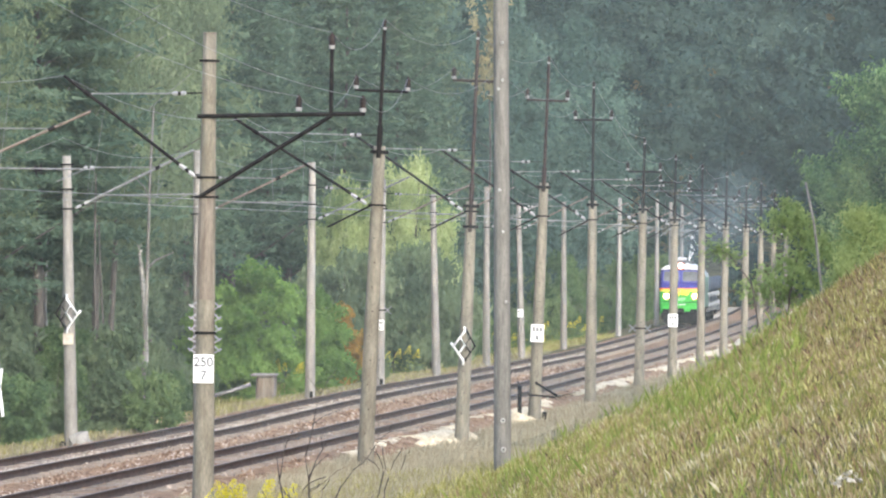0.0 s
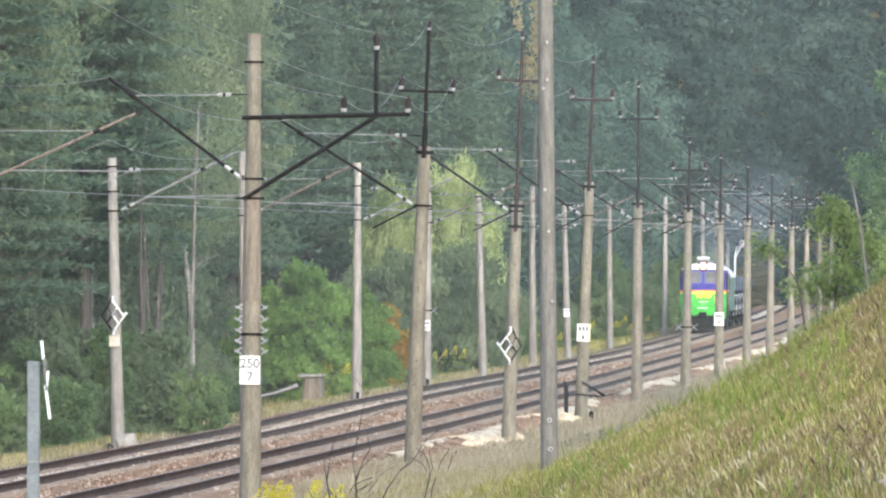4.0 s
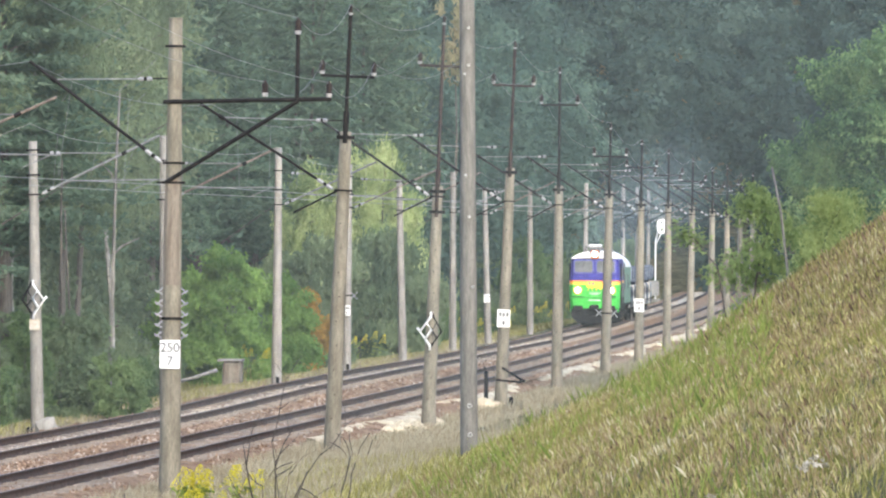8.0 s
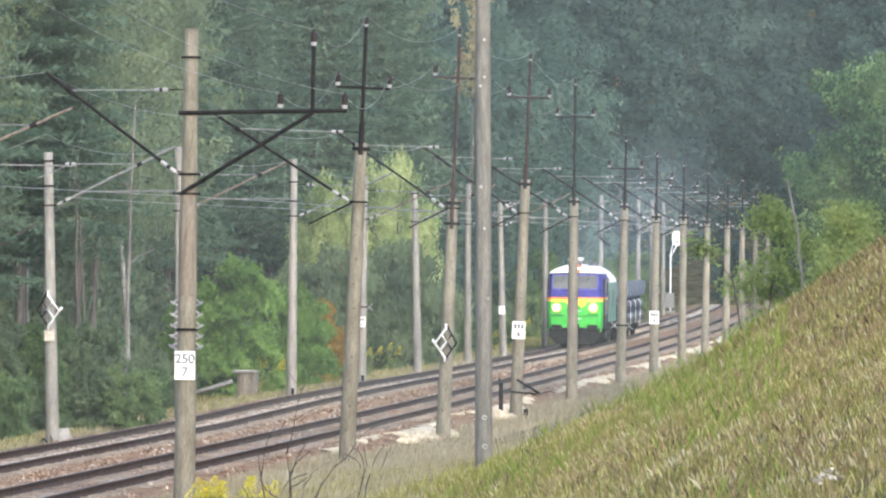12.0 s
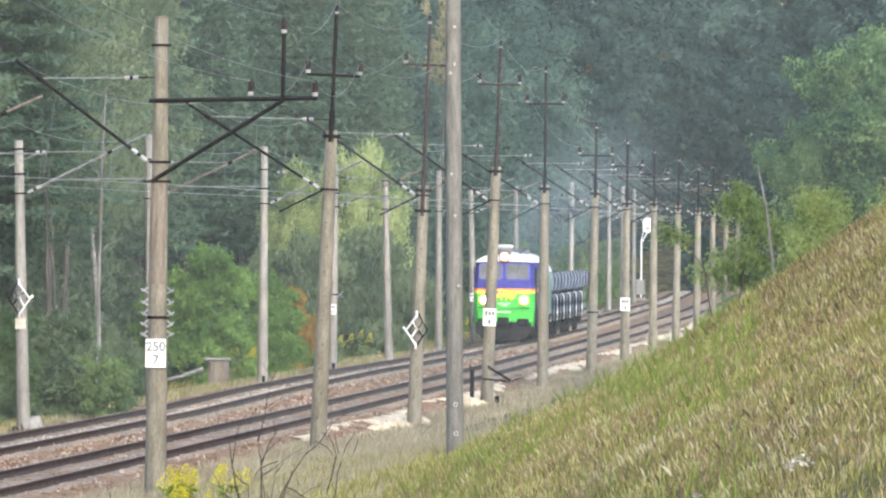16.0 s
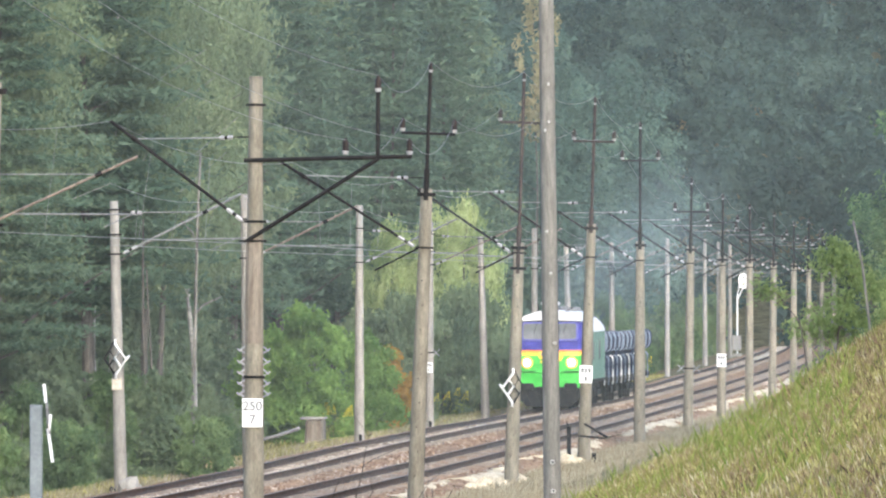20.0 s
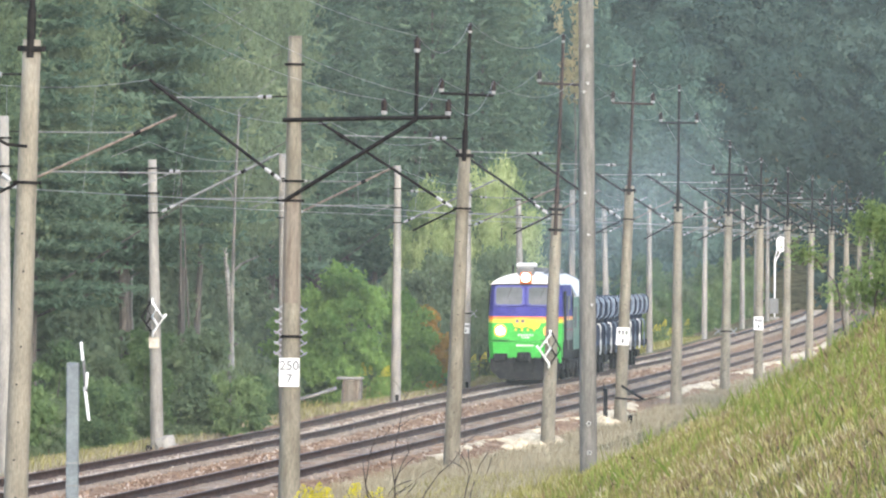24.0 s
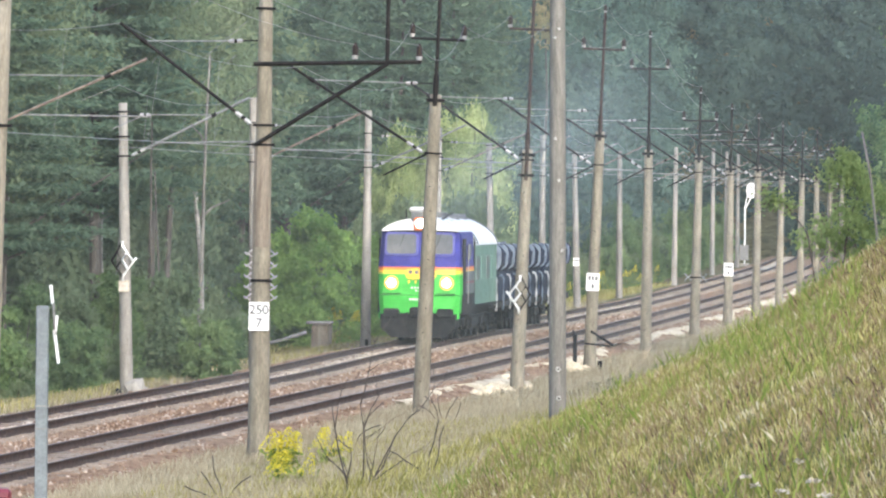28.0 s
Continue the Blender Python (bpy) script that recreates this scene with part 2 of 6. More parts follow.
M["bark_birch"] = material("birch_bark", (0.13, 0.128, 0.118), (0.25, 0.245, 0.225), 2.5, 0.9, fine=0.3, stretch=(1, 1, 4))
# the train
M["loco_green"] = material("bright_green_loco_paint", (0.03, 0.3, 0.035), (0.05, 0.38, 0.055), 2.0, 0.55, fine=0.05, spec=0.25)
M["loco_blue"] = material("deep_blue_loco_paint", (0.022, 0.022, 0.15), (0.04, 0.04, 0.22), 2.0, 0.6, fine=0.05, spec=0.15)
M["loco_orange"] = material("orange_red_stripe_paint", (0.55, 0.085, 0.02), (0.65, 0.15, 0.035), 3.0, 0.4)
M["loco_amber"] = material("amber_stripe_paint", (0.62, 0.2, 0.02), (0.7, 0.27, 0.035), 3.0, 0.4)
M["loco_lime"] = material("lime_stripe_paint", (0.3, 0.4, 0.03), (0.38, 0.48, 0.045), 3.0, 0.4)
M["loco_yellow"] = material("yellow_emblem_paint", (0.65, 0.4, 0.02), (0.75, 0.5, 0.04), 3.0, 0.4)
M["loco_side"] = material("faded_green_side_paint", (0.055, 0.13, 0.095), (0.1, 0.195, 0.145), 1.2, 0.5, fine=0.12)
# dark enough to hold the shade of the cab's side
M["loco_grey"] = material("dark_grey_side_paint", (0.05, 0.055, 0.06), (0.105, 0.11, 0.115), 2.0, 0.6, fine=0.2)
M["loco_roof"] = material("white_roof_paint", (0.44, 0.45, 0.46), (0.55, 0.55, 0.55), 1.5, 0.6, fine=0.08)
M["black_iron"] = material("grimy_black_iron", (0.008, 0.008, 0.009), (0.022, 0.021, 0.021), 4.0, 0.8, 0.0, fine=0.25, spec=0.15)
M["wagon_blue"] = material("dull_blue_wagon_paint", (0.007, 0.011, 0.026), (0.018, 0.026, 0.052), 1.5, 0.8, fine=0.2, spec=0.12)
M["wagon_rib"] = material("pale_blue_grey_rib_paint", (0.06, 0.085, 0.125), (0.125, 0.158, 0.2), 3.0, 0.5, fine=0.15)
M["frame_blue"] = material("lighter_blue_window_rim", (0.032, 0.032, 0.19), (0.05, 0.05, 0.26), 3.0, 0.5, fine=0.05)
M["signal_white"] = material("greying_white_signal_paint", (0.36, 0.36, 0.35), (0.46, 0.46, 0.45), 4.0, 0.6, fine=0.08)
M["red_paint"] = material("red_paint", (0.1, 0.016, 0.026), (0.15, 0.028, 0.04), 4.0, 0.6, fine=0.1)
M["grey_paint"] = material("grey_painted_post", (0.085, 0.1, 0.108), (0.14, 0.16, 0.168), 3.0, 0.7, fine=0.15)
M["glass"] = material("dark_cab_glass", (0.05, 0.054, 0.056), (0.115, 0.12, 0.122), 1.0, 0.3, spec=0.25)
M["lamp_on"] = glow("lit_headlamp", (1.0, 0.97, 0.92), 9.0)
# glare halo of the headlights, as emission on their housings
M["lamp_halo"] = glow("orange_headlight_halo", (1.0, 0.45, 0.08), 0.55)
M["lamp_top"] = glow("lit_roof_lamp", (1.0, 0.86, 0.78), 3.0)


# ---------------------------------------------------------------- mesh helpers
def mesh_of(name, verts, faces, mats, smooth=False, slots=None):
    """A mesh from arrays; faces all have the same number of corners, or are a list of tuples."""
    me = bpy.data.meshes.new(name)
    if isinstance(faces, np.ndarray):
        n, k = faces.shape
        me.vertices.add(len(verts))
        me.vertices.foreach_set("co", np.asarray(verts, np.float32).ravel())
        me.loops.add(n * k)
        me.loops.foreach_set("vertex_index", faces.astype(np.int32).ravel())
        me.polygons.add(n)
        me.polygons.foreach_set("loop_start", np.arange(0, n * k, k, dtype=np.int32))
        me.update(calc_edges=True)
    else:
        me.from_pydata([tuple(v) for v in verts], [], faces)
    for m in (mats if isinstance(mats, (list, tuple)) else [mats]):
        me.materials.append(m)
    if slots is not None:
        me.polygons.foreach_set("material_index", np.asarray(slots, np.int32))
    if smooth:
        me.polygons.foreach_set("use_smooth", np.ones(len(me.polygons), bool))
    me.update()
    return me


def part(name, bm, mat, parent=None, label="", m=None):
    """Links a bmesh (or a ready mesh) as one mesh object under a thing or a part."""
    if isinstance(bm, bpy.types.Mesh):
        me = bm
    else:
        me = bpy.data.meshes.new(name)
        bm.normal_update()
        bm.to_mesh(me)
        bm.free()
        me.materials.append(mat)
    ob = new(name, me)
    ob.parent = parent
    if m is not None:
        ob.matrix_basis = m
    if label:
        ob["label"] = label
    return ob


def thing(name, label, category, m=None, group="", kind=""):
    ob = new(name)
    ob.empty_display_size = 0.2
    if m is not None:
        ob.matrix_basis = m
    return tagged(ob, label, category, group, kind)


def box(bm, x0, x1, y0, y1, z0, z1, bevel=0.0):
    r = bmesh.ops.create_cube(bm, size=1.0)
    vs = r["verts"]
    bmesh.ops.scale(bm, vec=(x1 - x0, y1 - y0, z1 - z0), verts=vs)
    bmesh.ops.translate(bm, vec=((x0 + x1) / 2, (y0 + y1) / 2, (z0 + z1) / 2), verts=vs)
    if bevel:
        es = list({e for v in vs for e in v.link_edges})
        bmesh.ops.bevel(bm, geom=es, offset=bevel, segments=1, affect="EDGES")
    return vs


def rod(bm, p, q, r0, r1=None, n=8):
    """A tapered round bar from p to q."""
    p, q = Vector(p), Vector(q)
    r1 = r0 if r1 is None else r1
    d = q - p
    if d.length < 1e-6:
        return
    res = bmesh.ops.create_cone(bm, cap_ends=True, segments=n, radius1=r0, radius2=r1, depth=d.length)
    rot = d.to_track_quat("Z", "Y").to_matrix().to_4x4()
    bmesh.ops.transform(bm, matrix=Matrix.Translation((p + q) / 2) @ rot, verts=res["verts"])


def ball(bm, c, r, sx=1, sy=1, sz=1, n=1):
    res = bmesh.ops.create_icosphere(bm, subdivisions=n, radius=r)
    bmesh.ops.transform(bm, matrix=Matrix.Translation(c) @ Matrix.Diagonal((sx, sy, sz, 1)), verts=res["verts"])


def words(text, size, mat, parent, m, name="lettering"):
    cu = bpy.data.curves.new(name, "FONT")
    cu.offset = size * 0.025
    cu.body, cu.size, cu.extrude, cu.align_x, cu.align_y = text, size, 0.002, "CENTER", "CENTER"
    tmp = bpy.data.objects.new(name, cu)
    scene.collection.objects.link(tmp)
    dg = bpy.context.evaluated_depsgraph_get()
    me = bpy.data.meshes.new_from_object(tmp.evaluated_get(dg))
    bpy.data.objects.remove(tmp)
    me.materials.clear()
    me.materials.append(mat)
    return part(name, me, None, parent, m=m)


# ---------------------------------------------------------------- the line in plan
GAUGE, SPACING = 1.52, 4.1


def centre(y):
    """x of the nearer track's centreline at y."""
    return -4.2077e-5 * y * y + 0.109979 * y - 23.882


def slope(y):
    return -8.4154e-5 * y + 0.109979


def at_track(y, u, z=0.0):
    """The pose at y along the line, u to the right of the nearer track, with local y along the line."""
    return pose(centre(y) + u, y, z, 0, 0, -math.degrees(math.atan(slope(y))))


def lift(y):
    """The farther track rises a little and dips again beyond."""
    return np.interp(y, [0, 212, 240, 272, 305, 335, 368, 410, 450], [0, 0, 0.12, 0.12, 0.02, 0, -0.07, -0.07, 0])


def smooth(a, b, x):
    t = np.clip((x - a) / (b - a), 0, 1)
    return t * t * (3 - 2 * t)


def height(x, y):
    """The ground's height (arrays)."""
    x, y = np.asarray(x, float), np.asarray(y, float)
    yc = np.clip(y, 0, 900)
    u = x - (-4.2077e-5 * yc * yc + 0.109979 * yc - 23.882)
    z = np.full(np.broadcast(x, y).shape, -0.45)
    z = z - 0.35 * smooth(-7.4, -11.0, u) + 0.12 * np.maximum(-u - 45, 0) * (1 - 0.4 * smooth(300, 700, y))
    z = np.minimum(z, 40)
    z = z + 0.55 * smooth(3.6, 9.0, u) + 0.0
    bank = 0.10 + 0.22 * np.maximum(u - 10, 0)
    z = np.where(u > 10, np.maximum(z, np.minimum(bank, 16)), z)
    spur = 0.58 * x + 1.33 - 0.16 * np.maximum(y - 108, 0) ** 1.04 + 0.25 * np.sin(x * 0.9 + y * 0.07) * smooth(20, 60, y) * 0.5
    spur = np.minimum(spur, 22) + 2.3 * np.exp(-(y / 26.0) ** 2)
    d = 0.5
    z = np.where(u > 3, 0.5 * (z + spur + np.sqrt((z - spur) ** 2 + d * d)) - 0.12 * smooth(3, 9, u), z)
    return z


# ---------------------------------------------------------------- the ground
def axis(*spans):
    out = [spans[0][0]]
    for a, b, step in spans:
        n = max(1, int(round((b - a) / step)))
        out += list(np.linspace(a, b, n + 1)[1:])
    return np.array(out)


def make_ground():
    xs = axis((-2500, -400, 350), (-400, -80, 40), (-80, -24, 4), (-24, 30, 0.5), (30, 80, 4), (80, 500, 35), (500, 2500, 400))
    ys = axis((-2500, -100, 400), (-100, 20, 10), (20, 135, 0.7), (135, 340, 1.5), (340, 720, 5), (720, 1100, 20), (1100, 4500, 340))
    X, Y = np.meshgrid(xs, ys, indexing="ij")
    Z = height(X, Y) + far_rise(X, Y)
    u = X - (-4.2077e-5 * np.clip(Y, 0, 900) ** 2 + 0.109979 * np.clip(Y, 0, 900) - 23.882)
    Z = Z + (0.008 * np.sin(X * 2.1 + 0.7 * Y) + 0.008 * np.sin(1.3 * Y - 0.9 * X)) * smooth(4, 9, np.abs(u + 2))
    nx, ny = len(xs), len(ys)
    i = np.arange(nx * ny).reshape(nx, ny)
    f = np.stack([i[:-1, :-1], i[1:, :-1], i[1:, 1:], i[:-1, 1:]], -1).reshape(-1, 4)
    ob = new("ground", mesh_of("ground", np.stack([X, Y, Z], -1).reshape(-1, 3), f, M["ground"], True))
    tagged(ob, "dry grassy soil of the cutting and the wooded valley", "ground", kind="structure")


def far_rise(x, y):
    return np.clip(0.14 * np.maximum(np.asarray(y, float) - 700, 0), 0, 70)


make_ground()


def sweep(profile, ys, u, mats, slots=None, name="rail", closed=True):
    """A profile (list of (across, up)) carried along the line."""
    k, n = len(profile), len(ys)
    v = np.empty((n, k, 3))
    for j, (a, b) in enumerate(profile):
        v[:, j, 0] = [centre(y) + u + a for y in ys]
        v[:, j, 1] = ys
        v[:, j, 2] = b + (lift(np.asarray(ys)) if u < -2 else 0)
    i = np.arange(n * k).reshape(n, k)
    r = np.roll(i, -1, 1)
    m = k if closed else k - 1
    f = np.stack([i[:-1, :m], r[:-1, :m], r[1:, :m], i[1:, :m]], -1).reshape(-1, 4)
    s = np.tile(np.array(slots), n - 1) if slots is not None else None
    return mesh_of(name, v.reshape(-1, 3), f, mats, slots=s)


RAIL = [(-0.08, -0.22), (0.08, -0.22), (0.075, -0.17), (0.03, -0.145), (0.024, -0.055), (0.04, -0.04), (0.04, -0.006), (0.03, 0.0), (-0.03, 0.0), (-0.04, -0.006), (-0.04, -0.04), (-0.024, -0.055), (-0.03, -0.145), (-0.075, -0.17)]
RUN = np.concatenate([np.arange(60, 520, 4.0), np.arange(520, 700, 10.0)])


def make_track(u, label):
    tr = thing("railway_track", label, "railway track", kind="structure")
    slots = [0] * 14
    slots[7] = 1
    for side in (-1, 1):
        part("rail", sweep(RAIL, RUN, u + side * (GAUGE / 2 + 0.036), [M["rail"], M["rail_top"]], slots), None, tr)
    # sleepers lie almost flush with the ballast
    rng = np.random.default_rng(int(10 + abs(u) * 7))
    bars, faces = [], []
    cube = np.array([(-1, -1, -1), (1, -1, -1), (1, 1, -1), (-1, 1, -1), (-1, -1, 1), (1, -1, 1), (1, 1, 1), (-1, 1, 1)], float)
    quad = np.array([(4, 5, 6, 7), (0, 1, 5, 4), (1, 2, 6, 5), (2, 3, 7, 6), (3, 0, 4, 7)])
    for y in np.arange(110, 560, 0.55):
        c = cube * (1.32, 0.12, 0.09) + (0, 0, -0.262 + rng.uniform(-0.012, 0.012) + (float(lift(y)) if u < -2 else 0.0))
        c[:, 0] += centre(y) + u + rng.uniform(-0.02, 0.02)
        c[:, 1] += y + c[:, 0] * 0
        faces.append(quad + 8 * len(bars))
        bars.append(c)
    tagged(part("sleepers", mesh_of("sleepers", np.concatenate(bars), np.concatenate(faces), M["sleeper"]), None, tr), kind="stuff")
    return tr


make_track(0.0, "nearer railway track with rusty rails on brown ballast")
make_track(-SPACING, "farther railway track with rusty rails on brown ballast")


def make_ballast():
    rng = np.random.default_rng(3)
    us = np.array([-7.6, -7.0, -6.3, -5.9, -5.3, -4.9, -4.5, -4.1, -3.7, -3.3, -2.9, -2.4, -2.05, -1.7, -1.2, -0.8, -0.4, 0, 0.4, 0.8, 1.2, 1.7, 2.1, 2.5, 2.9])
    zs = np.array([-0.72, -0.62, -0.3, -0.2, -0.22, -0.25, -0.2, -0.2, -0.2, -0.25, -0.22, -0.27, -0.3, -0.26, -0.2, -0.23, -0.2, -0.2, -0.2, -0.23, -0.2, -0.24, -0.34, -0.46, -0.7])
    ys = np.concatenate([np.arange(70, 300, 0.45), np.arange(300, 700, 2.5)])
    U, Y = np.meshgrid(us, ys, indexing="ij")
    X = U + centre(Y)
    Z = zs[:, None] + rng.normal(0, 0.022, U.shape) + 0.02 * np.sin(Y * 0.6 + U) + lift(Y) * smooth(-1.9, -2.9, U)
    i = np.arange(U.size).reshape(U.shape)
    f = np.stack([i[:-1, :-1], i[1:, :-1], i[1:, 1:], i[:-1, 1:]], -1).reshape(-1, 4)
    mid = np.repeat((us[:-1] + us[1:]) / 2, len(ys) - 1)
    along = np.tile(ys[:-1], len(us) - 1)
    dusty = (np.abs(mid + SPACING - 0.1) < 0.55) | ((np.abs(mid + SPACING) < 0.75) & (np.sin(along * 0.35) + np.sin(along * 0.83) > 0.4))
    ob = new("ballast_bed", mesh_of("ballast_bed", np.stack([X, Y, Z], -1).reshape(-1, 3), f, [M["ballast"], M["dusty_ballast"]], slots=dusty.astype(int)))
    tagged(ob, "brown crushed stone ballast bed under both tracks", "ballast", kind="structure")
    # loose stones
    n = 17000
    y = 118 + (rng.random(n) ** 1.5) * 230
    u = np.where(rng.random(n) < 0.55, rng.uniform(-6.4, 2.3, n), rng.uniform(-3.2, -0.9, n))
    keep = np.ones(n, bool)
    for r in (-SPACING - 0.8, -SPACING + 0.8, -0.8, 0.8):
        keep &= np.abs(u - r) > 0.13
    u, y = u[keep], y[keep]
    z = np.interp(u, us, zs) + lift(y) * smooth(-1.9, -2.9, u)
    pebbles("ballast_stones", np.stack([u + centre(y), y, z + 0.01], -1), rng.uniform(0.025, 0.065, len(u)), rng, M["stone"], "loose brown and grey ballast stones between the rails")
    n = 9000
    y = 120 + (rng.random(n) ** 1.3) * 260
    u = np.where(rng.random(n) < 0.7, -SPACING + rng.normal(0.25, 0.22, n), -1.25 + rng.normal(0, 0.1, n))
    pebbles("pale_ballast_stones", np.stack([u + centre(y), y, -0.17 + lift(y) * smooth(-1.9, -2.9, u)], -1), rng.uniform(0.025, 0.06, n), rng, M["pale_stone"], "pale dusty stones between the farther rails")
    # pale sand spilling down the shoulder of the nearer track
    ys = np.arange(190, 660, 1.0)
    w0 = 1.8 + 0.2 * np.sin(ys * 0.21) + rng.normal(0, 0.12, len(ys))
    w1 = w0 + (0.04 + 0.26 * smooth(234, 262, ys) + 0.75 * np.exp(-((ys - 215) / 6.5) ** 2)) * (1 + 0.45 * np.sin(ys * 0.3) + 0.3 * np.sin(ys * 0.83) + 0.35 * rng.normal(0, 1, len(ys))) + 0.3 * np.sin(ys * 0.13 + 1) + rng.normal(0, 0.2, len(ys))
    v = np.concatenate([np.stack([centre(ys) + a, ys, np.full(len(ys), zz)], -1) for a, zz in ((w0, -0.19), ((w0 + w1) / 2, -0.24), (w1, -0.62))])
    k = len(ys)
    i = np.arange(k - 1)
    f = np.concatenate([np.stack([i + a * k, i + (a + 1) * k, i + (a + 1) * k + 1, i + a * k + 1], -1) for a in (0, 1)])
    tagged(new("sand_shoulder", mesh_of("sand_shoulder", v, f, M["sand"], True)), "pale sand along the shoulder of the nearer track", "sand", kind="structure")


OCTA = np.array([(1, 0, 0), (-1, 0, 0), (0, 1, 0), (0, -1, 0), (0, 0, 1), (0, 0, -1)], float)
OCTF = np.array([(0, 2, 4), (2, 1, 4), (1, 3, 4), (3, 0, 4), (2, 0, 5), (1, 2, 5), (3, 1, 5), (0, 3, 5)])


def pebbles(name, c, r, rng, mat, label):
    n = len(c)
    v = OCTA[None] * r[:, None, None] * rng.uniform(0.6, 1.3, (n, 6, 3))
    a = rng.uniform(0, 6.28, n)
    x = v[..., 0] * np.cos(a)[:, None] - v[..., 1] * np.sin(a)[:, None]
    y = v[..., 0] * np.sin(a)[:, None] + v[..., 1] * np.cos(a)[:, None]
    v = np.stack([x, y, v[..., 2]], -1) + c[:, None]
    f = (OCTF[None] + 6 * np.arange(n)[:, None, None]).reshape(-1, 3)
    return tagged(new(name, mesh_of(name, v.reshape(-1, 3), f, mat)), label, "stones", kind="stuff")


make_ballast()


# ---------------------------------------------------------------- poles and overhead line
@lru_cache(None)
def shaft(h, r0, r1, sides=12):
    bm = bmesh.new()
    rings = []
    for k in range(9):
        t = k / 8
        r = r0 + (r1 - r0) * t
        rings.append([bm.verts.new((r * math.cos(a), r * math.sin(a), h * t)) for a in (2 * math.pi * j / sides for j in range(sides))])
    for a, b in zip(rings, rings[1:]):
        for j in range(sides):
            bm.faces.new((a[j], a[(j + 1) % sides], b[(j + 1) % sides], b[j])).smooth = True
    bm.faces.new(rings[-1])
    me = bpy.data.meshes.new("shaft")
    bm.normal_update()
    bm.to_mesh(me)
    bm.free()
    return me


def shaft_part(pole, h, r0, r1, mat):
    me = shaft(h, r0, r1).copy()
    me.materials.append(mat)
    return part("shaft", me, None, pole)


def collar(pole, z, r, h=0.05):
    bm = bmesh.new()
    rod(bm, (0, 0, z - h / 2), (0, 0, z + h / 2), r + 0.025, r + 0.025, 12)
    box(bm, r, r + 0.065, -0.04, 0.04, z - h / 2, z + h / 2)
    box(bm, -r - 0.065, -r, -0.04, 0.04, z - h / 2, z + h / 2)
    part("collar", bm, M["dark_steel"], pole)


def pin_insulator(parent, x, y, z, s=1.0):
    bm = bmesh.new()
    rod(bm, (x, y, z), (x, y, z + 0.12 * s), 0.012, 0.012, 6)
    for k in range(3):
        rod(bm, (x, y, z + (0.1 + 0.06 * k) * s), (x, y, z + (0.16 + 0.06 * k) * s), 0.07 * s, 0.045 * s, 10)
    rod(bm, (x, y, z + 0.28 * s), (x, y, z + 0.33 * s), 0.035 * s, 0.02 * s, 8)
    ins = part("insulator", bm, M["porcelain_brown"], parent)
    bm = bmesh.new()
    rod(bm, (x, y, z + 0.03 * s), (x, y, z + 0.1 * s), 0.05 * s, 0.06 * s, 10)
    part("skirt", bm, M["porcelain"], parent, "white porcelain skirt")
    return ins


def rod_insulator(parent, p, q, white=True):
    """Ribbed insulator along a tube, between p and q."""
    p, q = Vector(p), Vector(q)
    bm = bmesh.new()
    for a, b in ((0.08, 0.4), (0.62, 0.94)):
        rod(bm, p.lerp(q, a), p.lerp(q, b), 0.044, 0.044, 8)
    rod(bm, p, q, 0.025, 0.025, 6)
    ins = part("insulator", bm, M["porcelain" if white else "porcelain_brown"], parent)
    part("end_cap", bmesh_rods([(p.lerp(q, 0.4), p.lerp(q, 0.62), 0.036)]), M["dark_steel"], ins)
    return ins


def cantilever(pole, side, zc, r, tubes, reach=3.45, rise=2.05, k=0.84, light="wire", strut=True):
    """Bracket arm over the track: side -1 reaches to the left, 1 to the right."""
    s = side
    d = Vector((s * (reach - r - 0.1), 0, rise - 0.02))
    foot = Vector((s * (r + 0.1), 0, zc + 0.02))
    at = lambda t: foot + d * t
    arm = part("cantilever", bmesh_rods([(at(0.12), at(1.0), 0.034)]), tubes, pole)
    rod_insulator(arm, at(0.0), at(0.12))
    px, _, pz = at(k)
    part("tie_rod", bmesh_rods([((px, 0, pz), (s * 0.78, 0, pz + 0.03), 0.015)]), M[light], arm)
    rod_insulator(arm, (s * 0.78, 0, pz + 0.03), (s * 0.48, 0, pz + 0.04))
    part("tie_end", bmesh_rods([((s * 0.48, 0, pz + 0.04), (s * r * 0.6, 0, pz + 0.05), 0.015)]), M["dark_steel"], arm)
    if s < 0:
        if strut:
            part("register_strut", bmesh_rods([((s * r, 0, zc - 0.02), (s * 1.25, 0, zc - 0.62), 0.024)]), M["dark_steel"], arm)
        part("clamp", bmesh_rods([(at(k - 0.02), at(k + 0.02), 0.055)]), M["dark_steel"], arm)
        return arm
    q = at(0.22)
    part("registration_tube", bmesh_rods([((q.x, 0, q.z), (s * (reach + 0.1), 0, zc + 0.36), 0.02)]), M[light], arm)
    part("steady_arm", bmesh_rods([((s * (reach - 0.15), 0, zc + 0.36), (s * (reach - 0.85), 0, zc + 0.06), 0.014)]), M[light], arm)
    part("clamp", bmesh_rods([(at(k - 0.02), at(k + 0.02), 0.055)]), M["dark_steel"], arm)
    return arm


def bmesh_rods(rods, n=8):
    bm = bmesh.new()
    for p, q, r in rods:
        rod(bm, p, q, r, r, n)
    return bm


